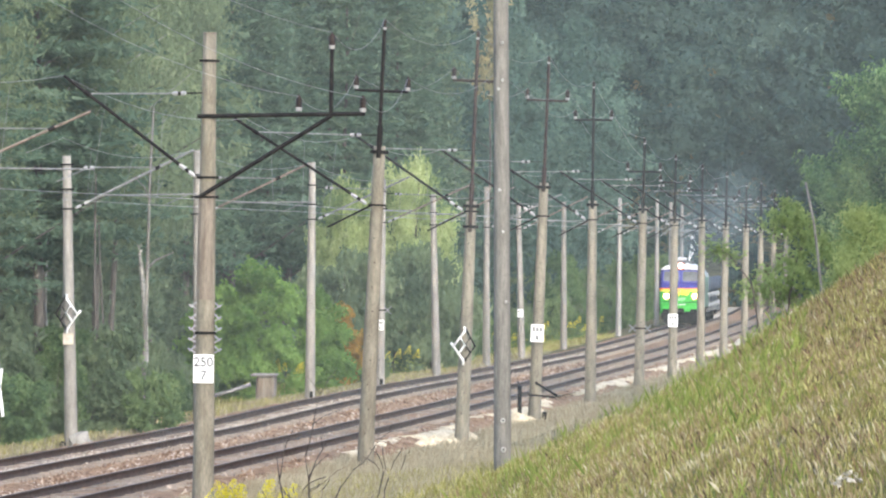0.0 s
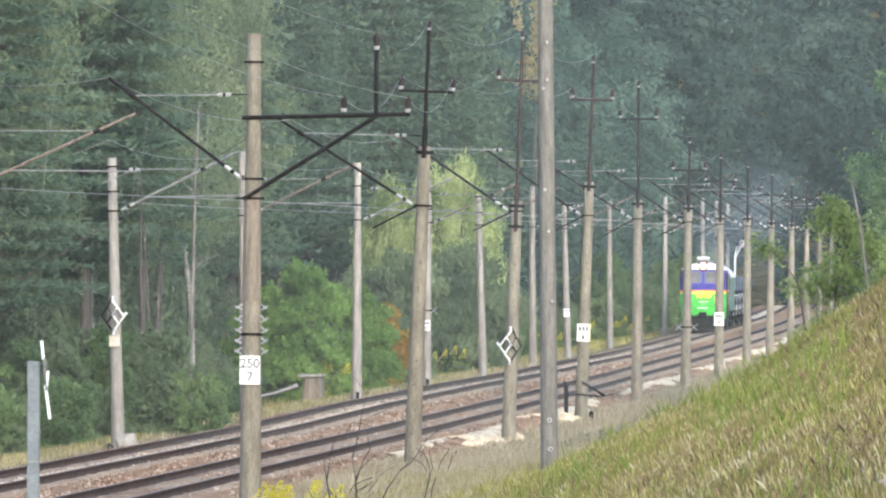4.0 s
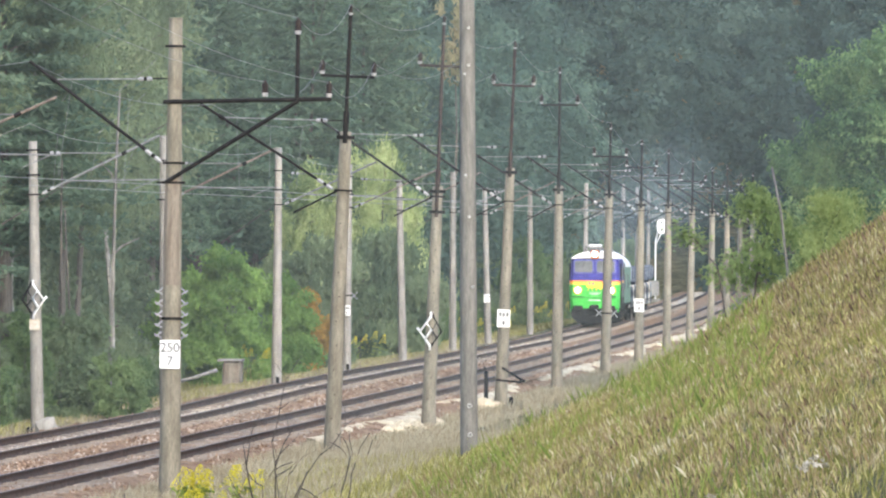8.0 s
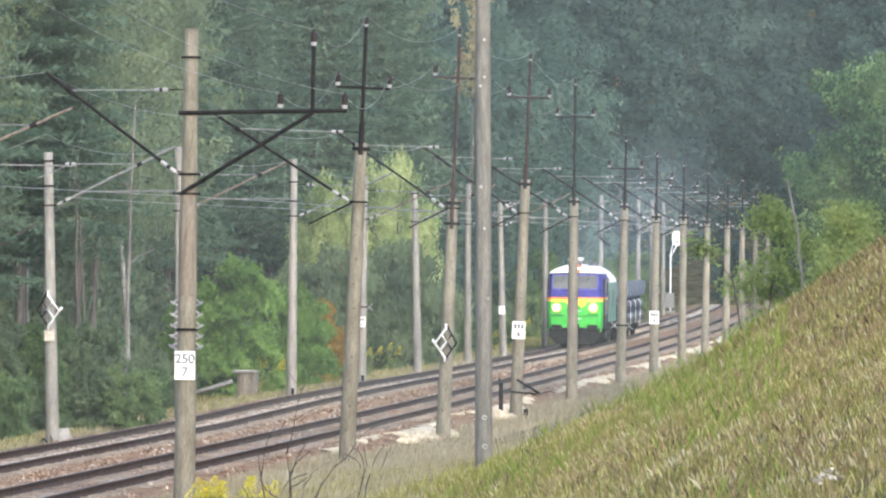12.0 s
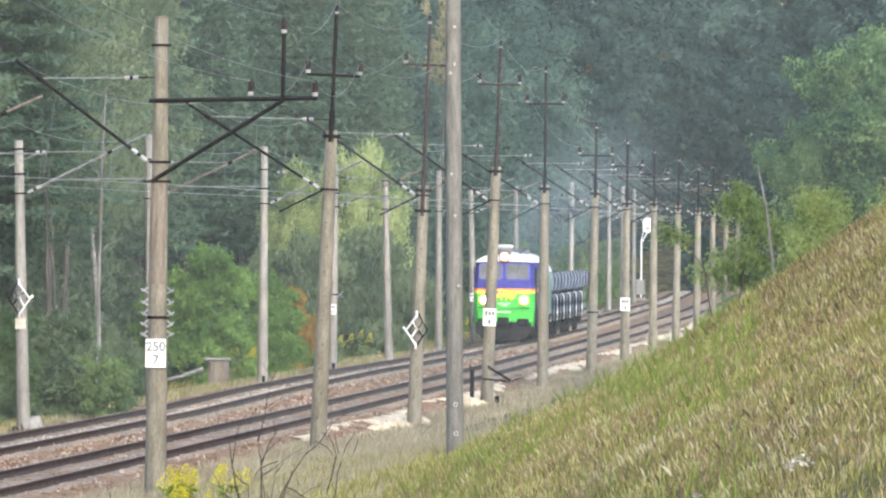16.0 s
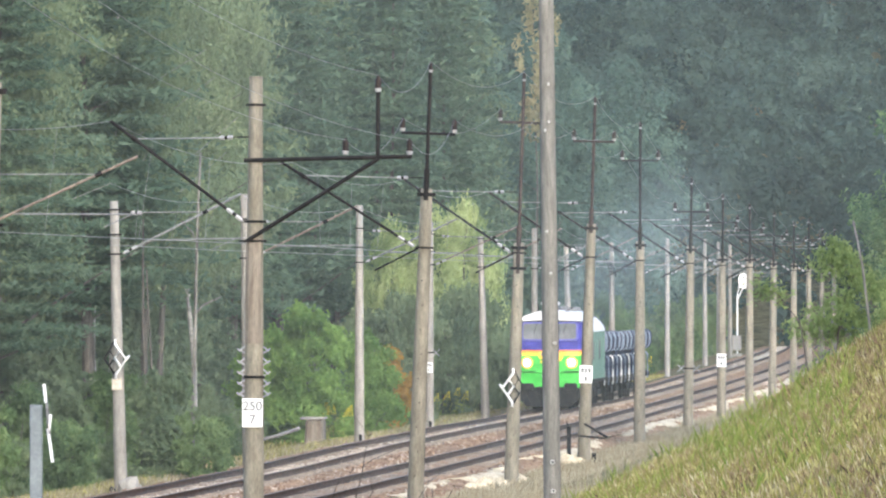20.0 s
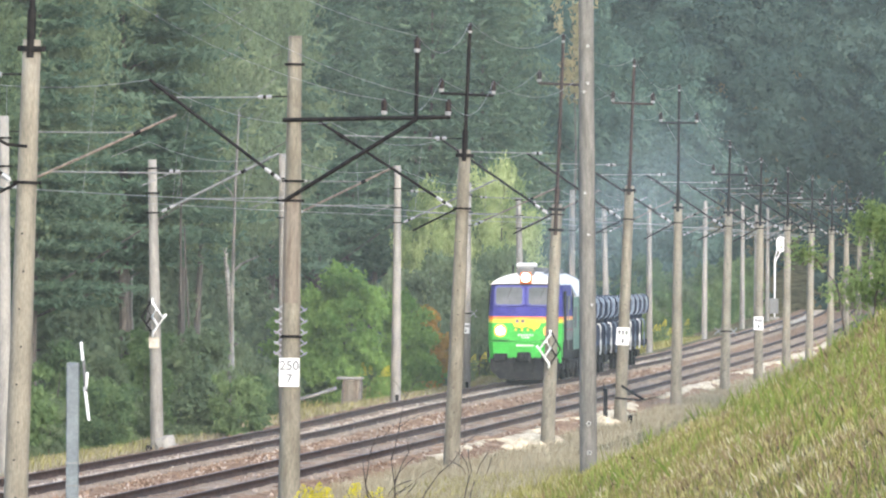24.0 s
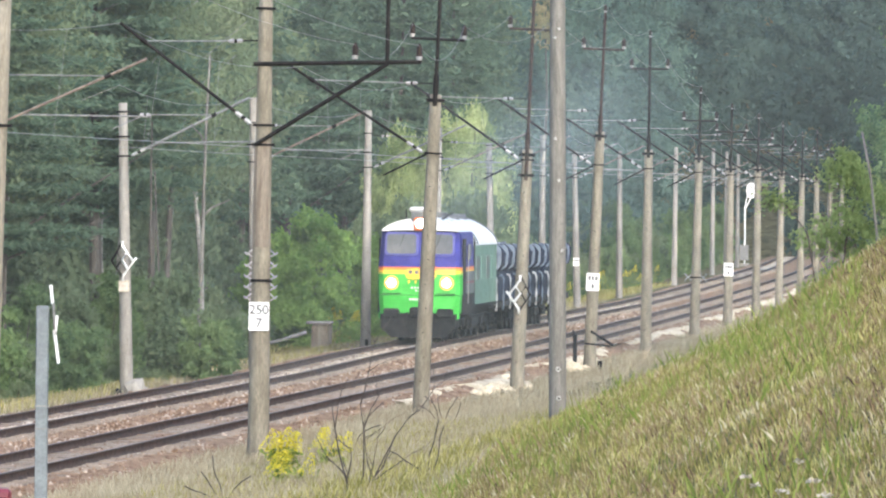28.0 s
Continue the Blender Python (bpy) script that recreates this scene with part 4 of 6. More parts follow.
def make_woods():
    def kinds(per, size, needles, needle):
        dark = [tree_kind(20 + k, "deciduous_tree", "tall dark green alder at the wood's edge", "tree", 20 + k, 6.3, 3.2, 52, 215 * per, 0.15 * size, "leaf_dark" if k % 2 else "leaf_mid", "bark", 0.14, lobe=(0.26, 0.44)) for k in range(3)]
        birch = [tree_kind(40 + k, "birch_tree", "slim birch with pale bark and light foliage", "tree", 21 + k, 8.0, 2.8, 60, 240 * per, 0.125 * size, "leaf_birch", "bark_birch", 0.11, 0.7, 0.7, 1.5, lobe=(0.26, 0.44), hang=0.65, long=2.4) for k in range(2)]
        pines = [pine_kind(60 + k, 22 + 2 * k, 6.0 - k, 3.0, needle, needles) for k in range(2)]
        return dark, birch, pines

    front, back = kinds(2.3, 0.66, 54, 0.145), kinds(0.75, 1.05, 19, 0.23)
    rng = np.random.default_rng(5)
    for row, (u, step, y0, y1) in enumerate(((-14.8, 4.6, 204, 430), (-20.5, 6.4, 206, 440), (-17.6, 9.5, 212, 335))):
        y = y0
        while y < y1:
            x = centre(y) + u + rng.uniform(-1.4, 1.4) - 5.0 * float(smooth(262, 290, y)) + 3.0 * float(smooth(350, 380, y))
            dark, birch, pines = front if row == 0 and y < 300 else back
            if y > 330 and rng.random() < 0.75 or rng.random() < 0.3:
                k = pines[rng.integers(2)]
            elif rng.random() < 0.33:
                k = birch[rng.integers(2)]
            else:
                k = dark[rng.integers(3)]
            plant(k, x, y, rng.uniform(0, 360), rng.uniform(0.85, 1.15))
            y += step * rng.uniform(0.75, 1.3)
    for y, u in ((270, -13.7), (251, -14.5), (228, -14.6)):
        plant(front[1][rng.integers(2)], centre(y) + u, y, rng.uniform(0, 360), rng.uniform(0.9, 1.05))
    for k in sum(front + back, []):
        k["group"] = "trees of the wood beside the line"
    # the farther wood, one mass of many crowns
    spots = []
    y = 694.0
    while y < 1060:
        x = -0.02 * y
        while x < 0.082 * y:
            spots.append((x + rng.uniform(-2.4, 2.4), y + rng.uniform(-5, 5)))
            x += 6.2
        y += 14
    nearer = []
    for k in range(150):
        y = rng.uniform(450, 695)
        nearer.append((centre(y) - 15 - 42 * rng.random() ** 1.6, y))
    for k in range(40):
        y = rng.uniform(430, 695)
        nearer.append((centre(y) + 15 + 14 * rng.random(), y))
    inner = []
    for k in range(190):
        y = rng.uniform(210, 470)
        inner.append((centre(y) - rng.uniform(31, 60), y))
    for name, mat, where, per, size, rr, label in (("far_wood", "leaf_far", spots, 1250, 0.5, 3.8, "dense wood closing the view on the hillside, its green tinted bluish for haze"), ("wood_beyond", "leaf_far", nearer, 1300, 0.34, 3.3, "dense green wood along the far stretch of the line"), ("wood_interior", "leaf_dark", inner, 420, 0.55, 3.0, "dark depth of the wood behind its edge")):
        vs, fs, nv = [], [], 0
        for x, y in where:
            h = rng.uniform(16, 25)
            z0 = ground_z(x, y)
            lo = crown_lobes(rng, z0 + h * (0.15 if y > 720 else 0.03), z0 + h, rr * rng.uniform(0.8, 1.25), 12, 0.6)
            lo = [((c[0] + x, c[1] + y, c[2]), r * 1.25) for c, r in lo]
            tot = sum(r * r for c, r in lo)
            v, f = lobes_to_leaves(lo, per / tot, size, rng, 0.7, 0.5)
            vs.append(v)
            fs.append(f + nv)
            nv += len(v)
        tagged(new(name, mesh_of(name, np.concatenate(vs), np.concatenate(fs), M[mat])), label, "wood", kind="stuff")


def make_shrubs():
    willow = tree_kind(81, "willow_tree", "pale yellow-green willow beside the farther track", "tree", 9.9, 0.8, 2.3, 150, 1150, 0.078, "leaf_willow", "bark", 0.1, 0.45, 0.5, 2.2, lobe=(0.1, 0.22), hang=0.7, long=2.7)
    plant(willow, -1.5, 346, 30)
    plant(willow, -4.4, 347, 200, 0.9)
    w2 = tree_kind(82, "willow_tree", "low grey-green willow among the undergrowth", "tree", 6.0, 0.3, 2.6, 34, 620, 0.13, "leaf_mid", "bark", 0.1, 0.5, hang=0.6, long=2.6)
    for x, y, turn, k in ((-0.4, 356, 10, 1.0), (-6.2, 340, 60, 0.8), (-4.3, 338, 150, 0.92), (-2.3, 339, 250, 0.86), (-0.6, 341, 320, 0.95)):
        plant(w2, x, y, turn, k)
    bush = tree_kind(83, "round_bush", "dense bright green rounded bush", "bush", 4.9, 0.1, 1.95, 44, 1250, 0.1, "leaf_bright", "bark", 0.07, 0.45, 0.2)
    plant(bush, -7.1, 284, 0, 1.07)
    plant(bush, -5.2, 298, 140, 0.85)
    plant(bush, -8.9, 288, 70, 0.8)
    aut = tree_kind(84, "autumn_bush", "bush with orange and olive autumn leaves", "bush", 3.6, 0.1, 1.4, 20, 1100, 0.11, "leaf_autumn", "bark", 0.05, 0.45, 0.2)
    plant(aut, -4.5, 303, 0, 1.0)
    plant(w2, -4.0, 306, 200, 0.34)
    plant(w2, -3.2, 309, 80, 0.4)
    plant(w2, -5.0, 309, 80, 0.3)
    shrubs = [tree_kind(90 + k, "shrub", "leafy green shrub in the undergrowth", "bush", 3.0 + k, 0.0, 1.5 + 0.2 * k, 26, 640, 0.125, ("leaf_shrub", "leaf_mid", "leaf_shrub")[k], "bark", 0.05, 0.45, 0.2) for k in range(3)]
    rng = np.random.default_rng(9)
    for u, y0, y1, step in ((-11.4, 194, 262, 3.4), (-13.2, 205, 278, 4.2), (-14.5, 290, 342, 4.0), (-12.2, 362, 470, 6.5), (-11.6, 470, 705, 3.6), (-14.4, 480, 705, 6.0), (-17.0, 395, 690, 9.0)):
        y = y0
        while y < y1:
            plant(shrubs[rng.integers(3)], centre(y) + u + rng.uniform(-1, 1), y, rng.uniform(0, 360), rng.uniform(0.3, 0.74) * (1.5 if y > 470 else 1.0))
            y += step * rng.uniform(0.6, 1.5)
    under = tree_kind(94, "understory_tree", "young dark green alder under the taller trees", "tree", 6.0, 0.6, 2.2, 30, 230, 0.18, "leaf_dark", "bark", 0.07, 0.5, 0.3)
    y = 200
    while y < 330:
        plant(under, centre(y) - 16.5 - 4.5 * float(smooth(262, 290, y)) + rng.uniform(-1.2, 1.2), y, rng.uniform(0, 360), rng.uniform(0.75, 1.25))
        y += rng.uniform(1.7, 3.2)
    for x, y, turn, k in ((-9.9, 219, 20, 0.8), (-8.6, 218, 160, 0.62), (-12.2, 211, 80, 0.7)):
        plant(shrubs[1 if k > 0.7 else 0], x, y, turn, k)
    under["group"] = "young trees of the wood"
    for s in shrubs:
        s["group"] = "undergrowth shrubs"
    right = tree_kind(86, "oak_tree", "broad green oak on the bank", "tree", 10.2, 0.6, 4.2, 80, 950, 0.1, "leaf_oak", "bark", 0.22, 0.55, lobe=(0.2, 0.32), long=1.7)
    plant(right, 16.9, 252, 0, 1.04)
    plant(right, 22.5, 260, 120, 1.12)
    late = tree_kind(88, "birch_tree", "tall birch with thin yellowing hanging foliage", "tree", 24.0, 14.2, 1.2, 36, 420, 0.17, "leaf_yellowing", "bark", 0.08, 0.6, 0.3, 2.2, lobe=(0.2, 0.34))
    plant(late, 2.5, 380, 0)
    bank = tree_kind(87, "bank_shrub", "light green shrub on the grassy bank", "bush", 3.9, 0.2, 0.95, 30, 2100, 0.045, "leaf_bank", "twig", 0.04, 0.5, 0.5, lobe=(0.24, 0.5), long=1.8)
    plant(bank, 6.1, 124, 0)
    plant(bank, 7.5, 127, 140, 0.95)
    plant(bank, 8.9, 126, 250, 0.8)
    plant(bank, 6.9, 120, 40, 0.7)


make_woods()
make_shrubs()


def dead_trees():
    """Barkless leaning stems standing at the edge of the wood."""
    for x, top, lean, r, mat, label in ((-9.25, 9.6, 0.36, 0.08, "dead_wood", "pale leaning dead trunk with one broken branch"), (-11.1, 7.6, 0.1, 0.075, "bark", "thin dark dead trunk in the wood's edge"), (-10.75, 6.0, -0.15, 0.06, "bark", "thin dark dead trunk in the wood's edge")):
        y = 224.0 if mat == "dead_wood" else 231.0
        z = ground_z(x, y)
        t = thing("dead_tree", label, "tree", pose(x, y, z - 0.1))
        h = top - z
        part("trunk", tube([(lean * q ** 1.6 + 0.05 * math.sin(5 * q), 0.03 * math.sin(9 * q), h * q) for q in (0, 0.2, 0.4, 0.6, 0.8, 1.0)], lambda q, r=r: r * (1 - 0.6 * q), 8), M[mat], t)
        if mat == "dead_wood":
            part("branch", tube([(0.06, 0, 5.0), (0.4, 0, 5.35), (0.95, 0, 5.6)], lambda q: 0.045 * (1 - 0.6 * q), 6), M[mat], t)
            part("branch", tube([(0.2, 0, 7.2), (0.05, 0, 7.6), (-0.25, 0, 7.9)], lambda q: 0.03 * (1 - 0.6 * q), 6), M[mat], t)


dead_trees()


def blades(name, x, y, h, w, mat, rng, label, lean=0.35, wind=(0.25, -0.1)):
    """Grass blades: narrow bent triangles standing on the ground."""
    n = len(x)
    z = height(x, y)
    a = rng.uniform(0, math.pi, n)
    dx, dy = np.cos(a) * w / 2, np.sin(a) * w / 2
    tx = x + h * (wind[0] + rng.normal(0, lean, n))
    ty = y + h * (wind[1] + rng.normal(0, lean, n))
    mx, my = x + (tx - x) * 0.47, y + (ty - y) * 0.47
    o = np.stack([np.stack([x - dx, y - dy, z - 0.05], -1), np.stack([x + dx, y + dy, z - 0.05], -1), np.stack([tx, ty, z + h], -1), np.stack([mx - dx * 0.6, my - dy * 0.6, z + h * 0.55], -1)], 1)
    i = 4 * np.arange(n)[:, None]
    f = np.concatenate([i + np.array([0, 1, 3]), i + np.array([1, 2, 3])])
    return tagged(new(name, mesh_of(name, o.reshape(-1, 3), f, mat)), label, "grass", kind="stuff")


def patches(x, y, size, seed):
    """Smooth random patches of about that size, from 0 to 1."""
    g = np.random.default_rng(seed).random((97, 97))
    a, b = np.asarray(x) / size + 500.0, np.asarray(y) / size
    i, j = np.floor(a).astype(int), np.floor(b).astype(int)
    p, q = smooth(0, 1, a - i), smooth(0, 1, b - j)
    at = lambda u, v: g[u % 97, v % 97]
    return (at(i, j) * (1 - p) + at(i + 1, j) * p) * (1 - q) + (at(i, j + 1) * (1 - p) + at(i + 1, j + 1) * p) * q


def clumpy(rng, n, x0, x1, y0, y1, k=0.5, seed=1):
    x, y = rng.uniform(x0, x1, n * 2), rng.uniform(y0, y1, n * 2)
    g = 0.55 * patches(x, y * 0.35, 0.35, seed) + 0.45 * patches(x, y * 0.35, 1.1, seed + 50)
    keep = rng.random(n * 2) < (1 - k) + k * np.clip(2.2 * g - 0.6, 0, 1)
    return x[keep][:n], y[keep][:n]


def make_grass():
    rng = np.random.default_rng(12)
    x, y = clumpy(rng, 270000, -3.5, 9.5, 44, 122, 0.6, 1)
    ok = (x < 0.075 * y) & (x > -0.03 * y)
    x, y = x[ok], y[ok]
    blades("bank_grass", x, y, rng.uniform(0.03, 0.12, len(x)), rng.uniform(0.006, 0.013, len(x)), M["grass"], rng, "short green and yellowing grass on the bank", 0.3, (-0.02, -0.05))
    x, y = clumpy(rng, 130000, -3.5, 9.5, 44, 122, 0.92, 2)
    ok = (x < 0.075 * y) & (x > -0.03 * y)
    x, y = x[ok], y[ok]
    blades("dry_grass_stems", x, y, rng.uniform(0.03, 0.13, len(x)), rng.uniform(0.004, 0.01, len(x)), M["straw"], rng, "dry straw-coloured grass stems on the bank", 0.36, (-0.03, 0))
    x, y = clumpy(rng, 60000, -3.5, 9.5, 44, 122, 0.9, 3)
    ok = (x < 0.075 * y) & (x > -0.03 * y) & (patches(x, y * 0.35, 2.6, 9) + 0.03 * (x - 1) + rng.normal(0, 0.2, len(x)) > 0.52)
    x, y = x[ok], y[ok]
    blades("russet_stems", x, y, rng.uniform(0.04, 0.14, len(x)), rng.uniform(0.005, 0.012, len(x)), M["russet"], rng, "thin russet dead stems among the grass", 0.36, (-0.03, 0))
    x, y = clumpy(rng, 16000, -3.0, 6.0, 46, 118, 0.97, 4)
    ok = (x < 0.05 * y) & (x > -0.03 * y) & (patches(x, y * 0.35, 2.2, 11) + rng.normal(0, 0.2, len(x)) > 0.55)
    x, y = x[ok], y[ok]
    blades("green_tufts", x, y, rng.uniform(0.12, 0.34, len(x)), rng.uniform(0.008, 0.016, len(x)), M["weed"], rng, "fresh bright green tufts on the bank", 0.28, (0.0, 0))
    y = 105 + 260 * rng.random(70000) ** 1.3
    u = np.where(rng.random(len(y)) < 0.5, 1.7 + 3.2 * rng.random(len(y)), 2.5 + 10 * rng.random(len(y)))
    blades("verge_grass", centre(y) + u, y, rng.uniform(0.08, 0.34, len(y)) * (0.4 + 0.6 * smooth(1.7, 4.5, u)), rng.uniform(0.012, 0.026, len(y)), M["beige"], rng, "bleached dry grass on the verge of the line", 0.28, (0.05, 0))
    y = rng.uniform(104, 190, 60000)
    u = 2.0 + 5.5 * rng.random(len(y)) ** 1.2
    blades("tall_verge_grass", centre(y) + u, y, rng.uniform(0.1, 0.36, len(y)), rng.uniform(0.006, 0.014, len(y)), M["beige"], rng, "tall bleached grass beside the nearer track", 0.25, (0.04, 0))
    y = rng.uniform(104, 175, 36000)
    u = 3.6 + 7.4 * rng.random(len(y))
    blades("green_verge_grass", centre(y) + u, y, rng.uniform(0.1, 0.34, len(y)), rng.uniform(0.006, 0.014, len(y)), M["grass"], rng, "green grass at the foot of the bank", 0.25, (0.04, 0))
    y = 150 + 330 * rng.random(46000) ** 1.2
    u = -7.3 - 6.0 * rng.random(len(y))
    blades("left_verge_grass", centre(y) + u, y, rng.uniform(0.08, 0.3, len(y)), rng.uniform(0.012, 0.022, len(y)), M["grass"], rng, "tall mixed grass between the line and the wood", 0.25, (0.03, 0))
    y = 165 + 230 * rng.random(30000) ** 1.2
    u = -7.0 - 3.6 * rng.random(len(y))
    blades("left_verge_straw", centre(y) + u, y, rng.uniform(0.06, 0.26, len(y)), rng.uniform(0.01, 0.02, len(y)), M["beige"], rng, "dry grass along the farther track", 0.25, (0.03, 0))


make_grass()


# ---------------------------------------------------------------- smaller things beside the line
def far_signal():
    y = 618.0
    t = thing("railway_signal", "white signal mast with a rounded lamp head", "signal", at_track(y, -6.9, -0.5))
    part("mast", bmesh_rods([((0, 0, 0), (0, 0, 5.2), 0.065)]), M["white"], t)
    bm = bmesh.new()
    prism_y(bm, [(0.52 + 0.42 * math.cos(a), 6.5 + 0.68 * math.copysign(abs(math.sin(a)) ** 0.7, math.sin(a))) for a in (2 * math.pi * k / 20 for k in range(20))], -0.1, 0.1)
    h = part("lamp_head", bm, M["white"], t, "white rounded signal head")
    part("hood", bmesh_rods([((0.52, -0.22, 6.2), (0.52, -0.1, 6.2), 0.14), ((0.52, -0.22, 6.8), (0.52, -0.1, 6.8), 0.14)]), M["porcelain"], h)
    part("bracket", bmesh_rods([((0, 0, 4.9), (0.5, 0, 5.9), 0.05), ((0, 0, 5.2), (0.2, 0, 6.1), 0.04)]), M["white"], t)
    bm = bmesh.new()
    box(bm, -0.42, 0.32, -0.3, 0.2, 0.55, 1.85, 0.03)
    part("relay_box", bm, M["zinc"], t, "grey relay box")
    bm = bmesh.new()
    box(bm, -0.4, 0.4, -0.3, 0.3, 0, 0.3, 0.04)
    part("footing", bm, M["concrete_pale"], t)


def near_signal():
    y = 115.0
    x = -8.575
    t = thing("railway_signal", "red and white banded signal mast with a white rounded head", "signal", pose(x, y, ground_z(x, y)))
    top = 6.32
    for k in range(10):
        part("band", bmesh_rods([((0, 0, max(0.0, top - 0.43 - 0.62 * (k + 1))), (0, 0, top - 0.62 * k - (0.43 if k else 0)), 0.078)], 14), M["signal_white" if k % 2 == 0 else "red_paint"], t)
    part("cap", bmesh_rods([((0, 0, top), (0, 0, top + 0.09), 0.1)], 14), M["signal_white"], t)
    part("collar", bmesh_rods([((0, 0, top - 0.72), (0, 0, top - 0.34), 0.11)], 14), M["signal_white"], t)
    part("arm", tube([(0, 0, top - 0.5), (-0.3, 0, top - 0.46), (-0.6, 0, top - 0.42), (-0.66, 0, top - 0.25)], 0.09, 10), M["signal_white"], t)
    bm = bmesh.new()
    prism_y(bm, [(-0.43 + 0.345 * math.cos(a), top + 0.52 + 0.73 * math.copysign(abs(math.sin(a)) ** 0.6, math.sin(a))) for a in (2 * math.pi * k / 24 for k in range(24))], -0.16, 0.12)
    h = part("lamp_head", bm, M["signal_white"], t, "white back of a rounded signal head")
    for z in (0.25, 0.9):
        part("hood_tube", bmesh_rods([((-0.48, 0.1, top + z), (-0.48, 0.3, top + z), 0.15)]), M["black_iron"], h)
    part("cable", tube([(-0.2, -0.02, top + 1.0), (0.05, -0.02, top + 1.12), (0.3, 0, top + 0.98), (0.62, 0, top + 0.95)], 0.03, 6), M["dark_steel"], h)
    part("stay", bmesh_rods([((-0.75, 0.1, top - 0.4), (0.02, 0.12, top - 2.0), 0.025)]), M["dark_steel"], t)


def prism_y(bm, outline, y0, y1):
    a = [bm.verts.new((x, y0, z)) for x, z in outline]
    b = [bm.verts.new((x, y1, z)) for x, z in outline]
    n = len(outline)
    bm.faces.new(a)
    bm.faces.new(b[::-1])
    for i in range(n):
        bm.faces.new((a[(i + 1) % n], a[i], b[i], b[(i + 1) % n]))
    bmesh.ops.recalc_face_normals(bm, faces=bm.faces)


def grey_post():
    x, y = -7.02, 112.0
    z0 = ground_z(x, y)
    t = thing("sign_post", "square grey post with a lattice sign seen edge-on", "post", pose(x, y, z0))
    bm = bmesh.new()
    box(bm, -0.095, 0.095, -0.095, 0.095, 0, 3.45 - z0, 0.012)
    part("post", bm, M["grey_paint"], t)
    for z in (1.9, 2.25):
        bm = bmesh.new()
        box(bm, -0.105, 0.105, -0.105, 0.105, z, z + 0.02)
        part("clamp", bm, M["zinc"], t)
    for k, (z0b, z1b, x0, x1, mat) in enumerate(((3.78, 4.07, 0.13, 0.16, "white"), (3.3, 3.8, 0.17, 0.21, "plate_black"), (3.3, 3.6, 0.23, 0.2, "white"), (2.86, 3.38, 0.19, 0.26, "white"))):
        bm = bmesh.new()
        rod(bm, (x1, -0.13, z0b - z0 - 0.3), (x0, -0.13, z1b - z0 - 0.3), 0.025, 0.025, 6)
        part("sign_bar", bm, M[mat], t, "edge of a white sign bar" if mat == "white" else "")


def marker_post():
    x, y = -7.35, 106.0
    z0 = ground_z(x, y)
    top = 5.2 - (898 - 373) / 12818 * y
    t = thing("marker_post", "squat white concrete marker with a red top", "marker", pose(x, y, z0, 0, 0, 4))
    bm = bmesh.new()
    box(bm, -0.27, 0.27, -0.2, 0.2, 0, top - z0 - 0.17, 0.02)
    part("body", bm, M["white"], t)
    bm = bmesh.new()
    box(bm, -0.275, 0.275, -0.205, 0.205, top - z0 - 0.168, top - z0, 0.05)
    part("cap", bm, M["red_paint"], t, "faded red painted top")


def culvert_block():
    y = 279.0
    t = thing("concrete_block", "old mossy concrete block with a flat cap", "block", at_track(y, -10.3, -0.85))
    bm = bmesh.new()
    box(bm, -0.32, 0.4, -0.5, 0.5, 0, 1.1, 0.07)
    for v in bm.verts:
        v.co += noise.noise_vector(v.co * 3) * 0.06
    part("block", bm, M["rust_stain"], t)
    bm = bmesh.new()
    box(bm, -0.5, 0.46, -0.55, 0.55, 1.1, 1.2, 0.03)
    part("cap", bm, M["concrete_pale"], t)
    t = thing("fallen_log", "pale barkless log lying in the grass", "log", at_track(275, -10.9, -0.5))
    part("log", tube([(-1.2, 0, 0.0), (-0.4, 0.1, 0.2), (0.5, 0, 0.5)], 0.07, 8), M["bark_birch"], t)
    t = thing("tree_stump", "dark rotten stump in the grass", "stump", at_track(262, -10.8, -0.8))
    part("stump", bmesh_rods([((0, 0, 0), (0.05, 0, 0.55), 0.22)], 9), M["bark"], t)


def rubble():
    rng = np.random.default_rng(31)
    for k, (dx, dy, r) in enumerate(((0.4, -0.5, 0.3), (0.62, -0.4, 0.18), (-0.1, -0.6, 0.13))):
        bm = bmesh.new()
        ball(bm, (0, 0, 0), r, 1.1, 1, 1.1, 2)
        for v in bm.verts:
            v.co *= 1 + 0.4 * noise.noise(v.co * 5 + Vector((k, 0, 0)))
        m = at_track(203.5, -SPACING - 3.1, -0.5)
        tagged(part("rubble_stone", bm, M["concrete_pale"] if k < 2 else M["black_iron"], m=m @ pose(dx, dy, r * 0.6)), "pale broken concrete lump at a pole's foot" if k < 2 else "dark lump at a pole's foot", "stone")
    # stubs beside the far poles
    for y in (266, 293):
        tagged(part("dark_stub", bmesh_rods([((0, 0, 0), (0, 0, 0.55), 0.06)]), M["black_iron"], m=at_track(y - 1, -SPACING - 2.95, -0.6)), "short dark steel stub by a pole", "post")


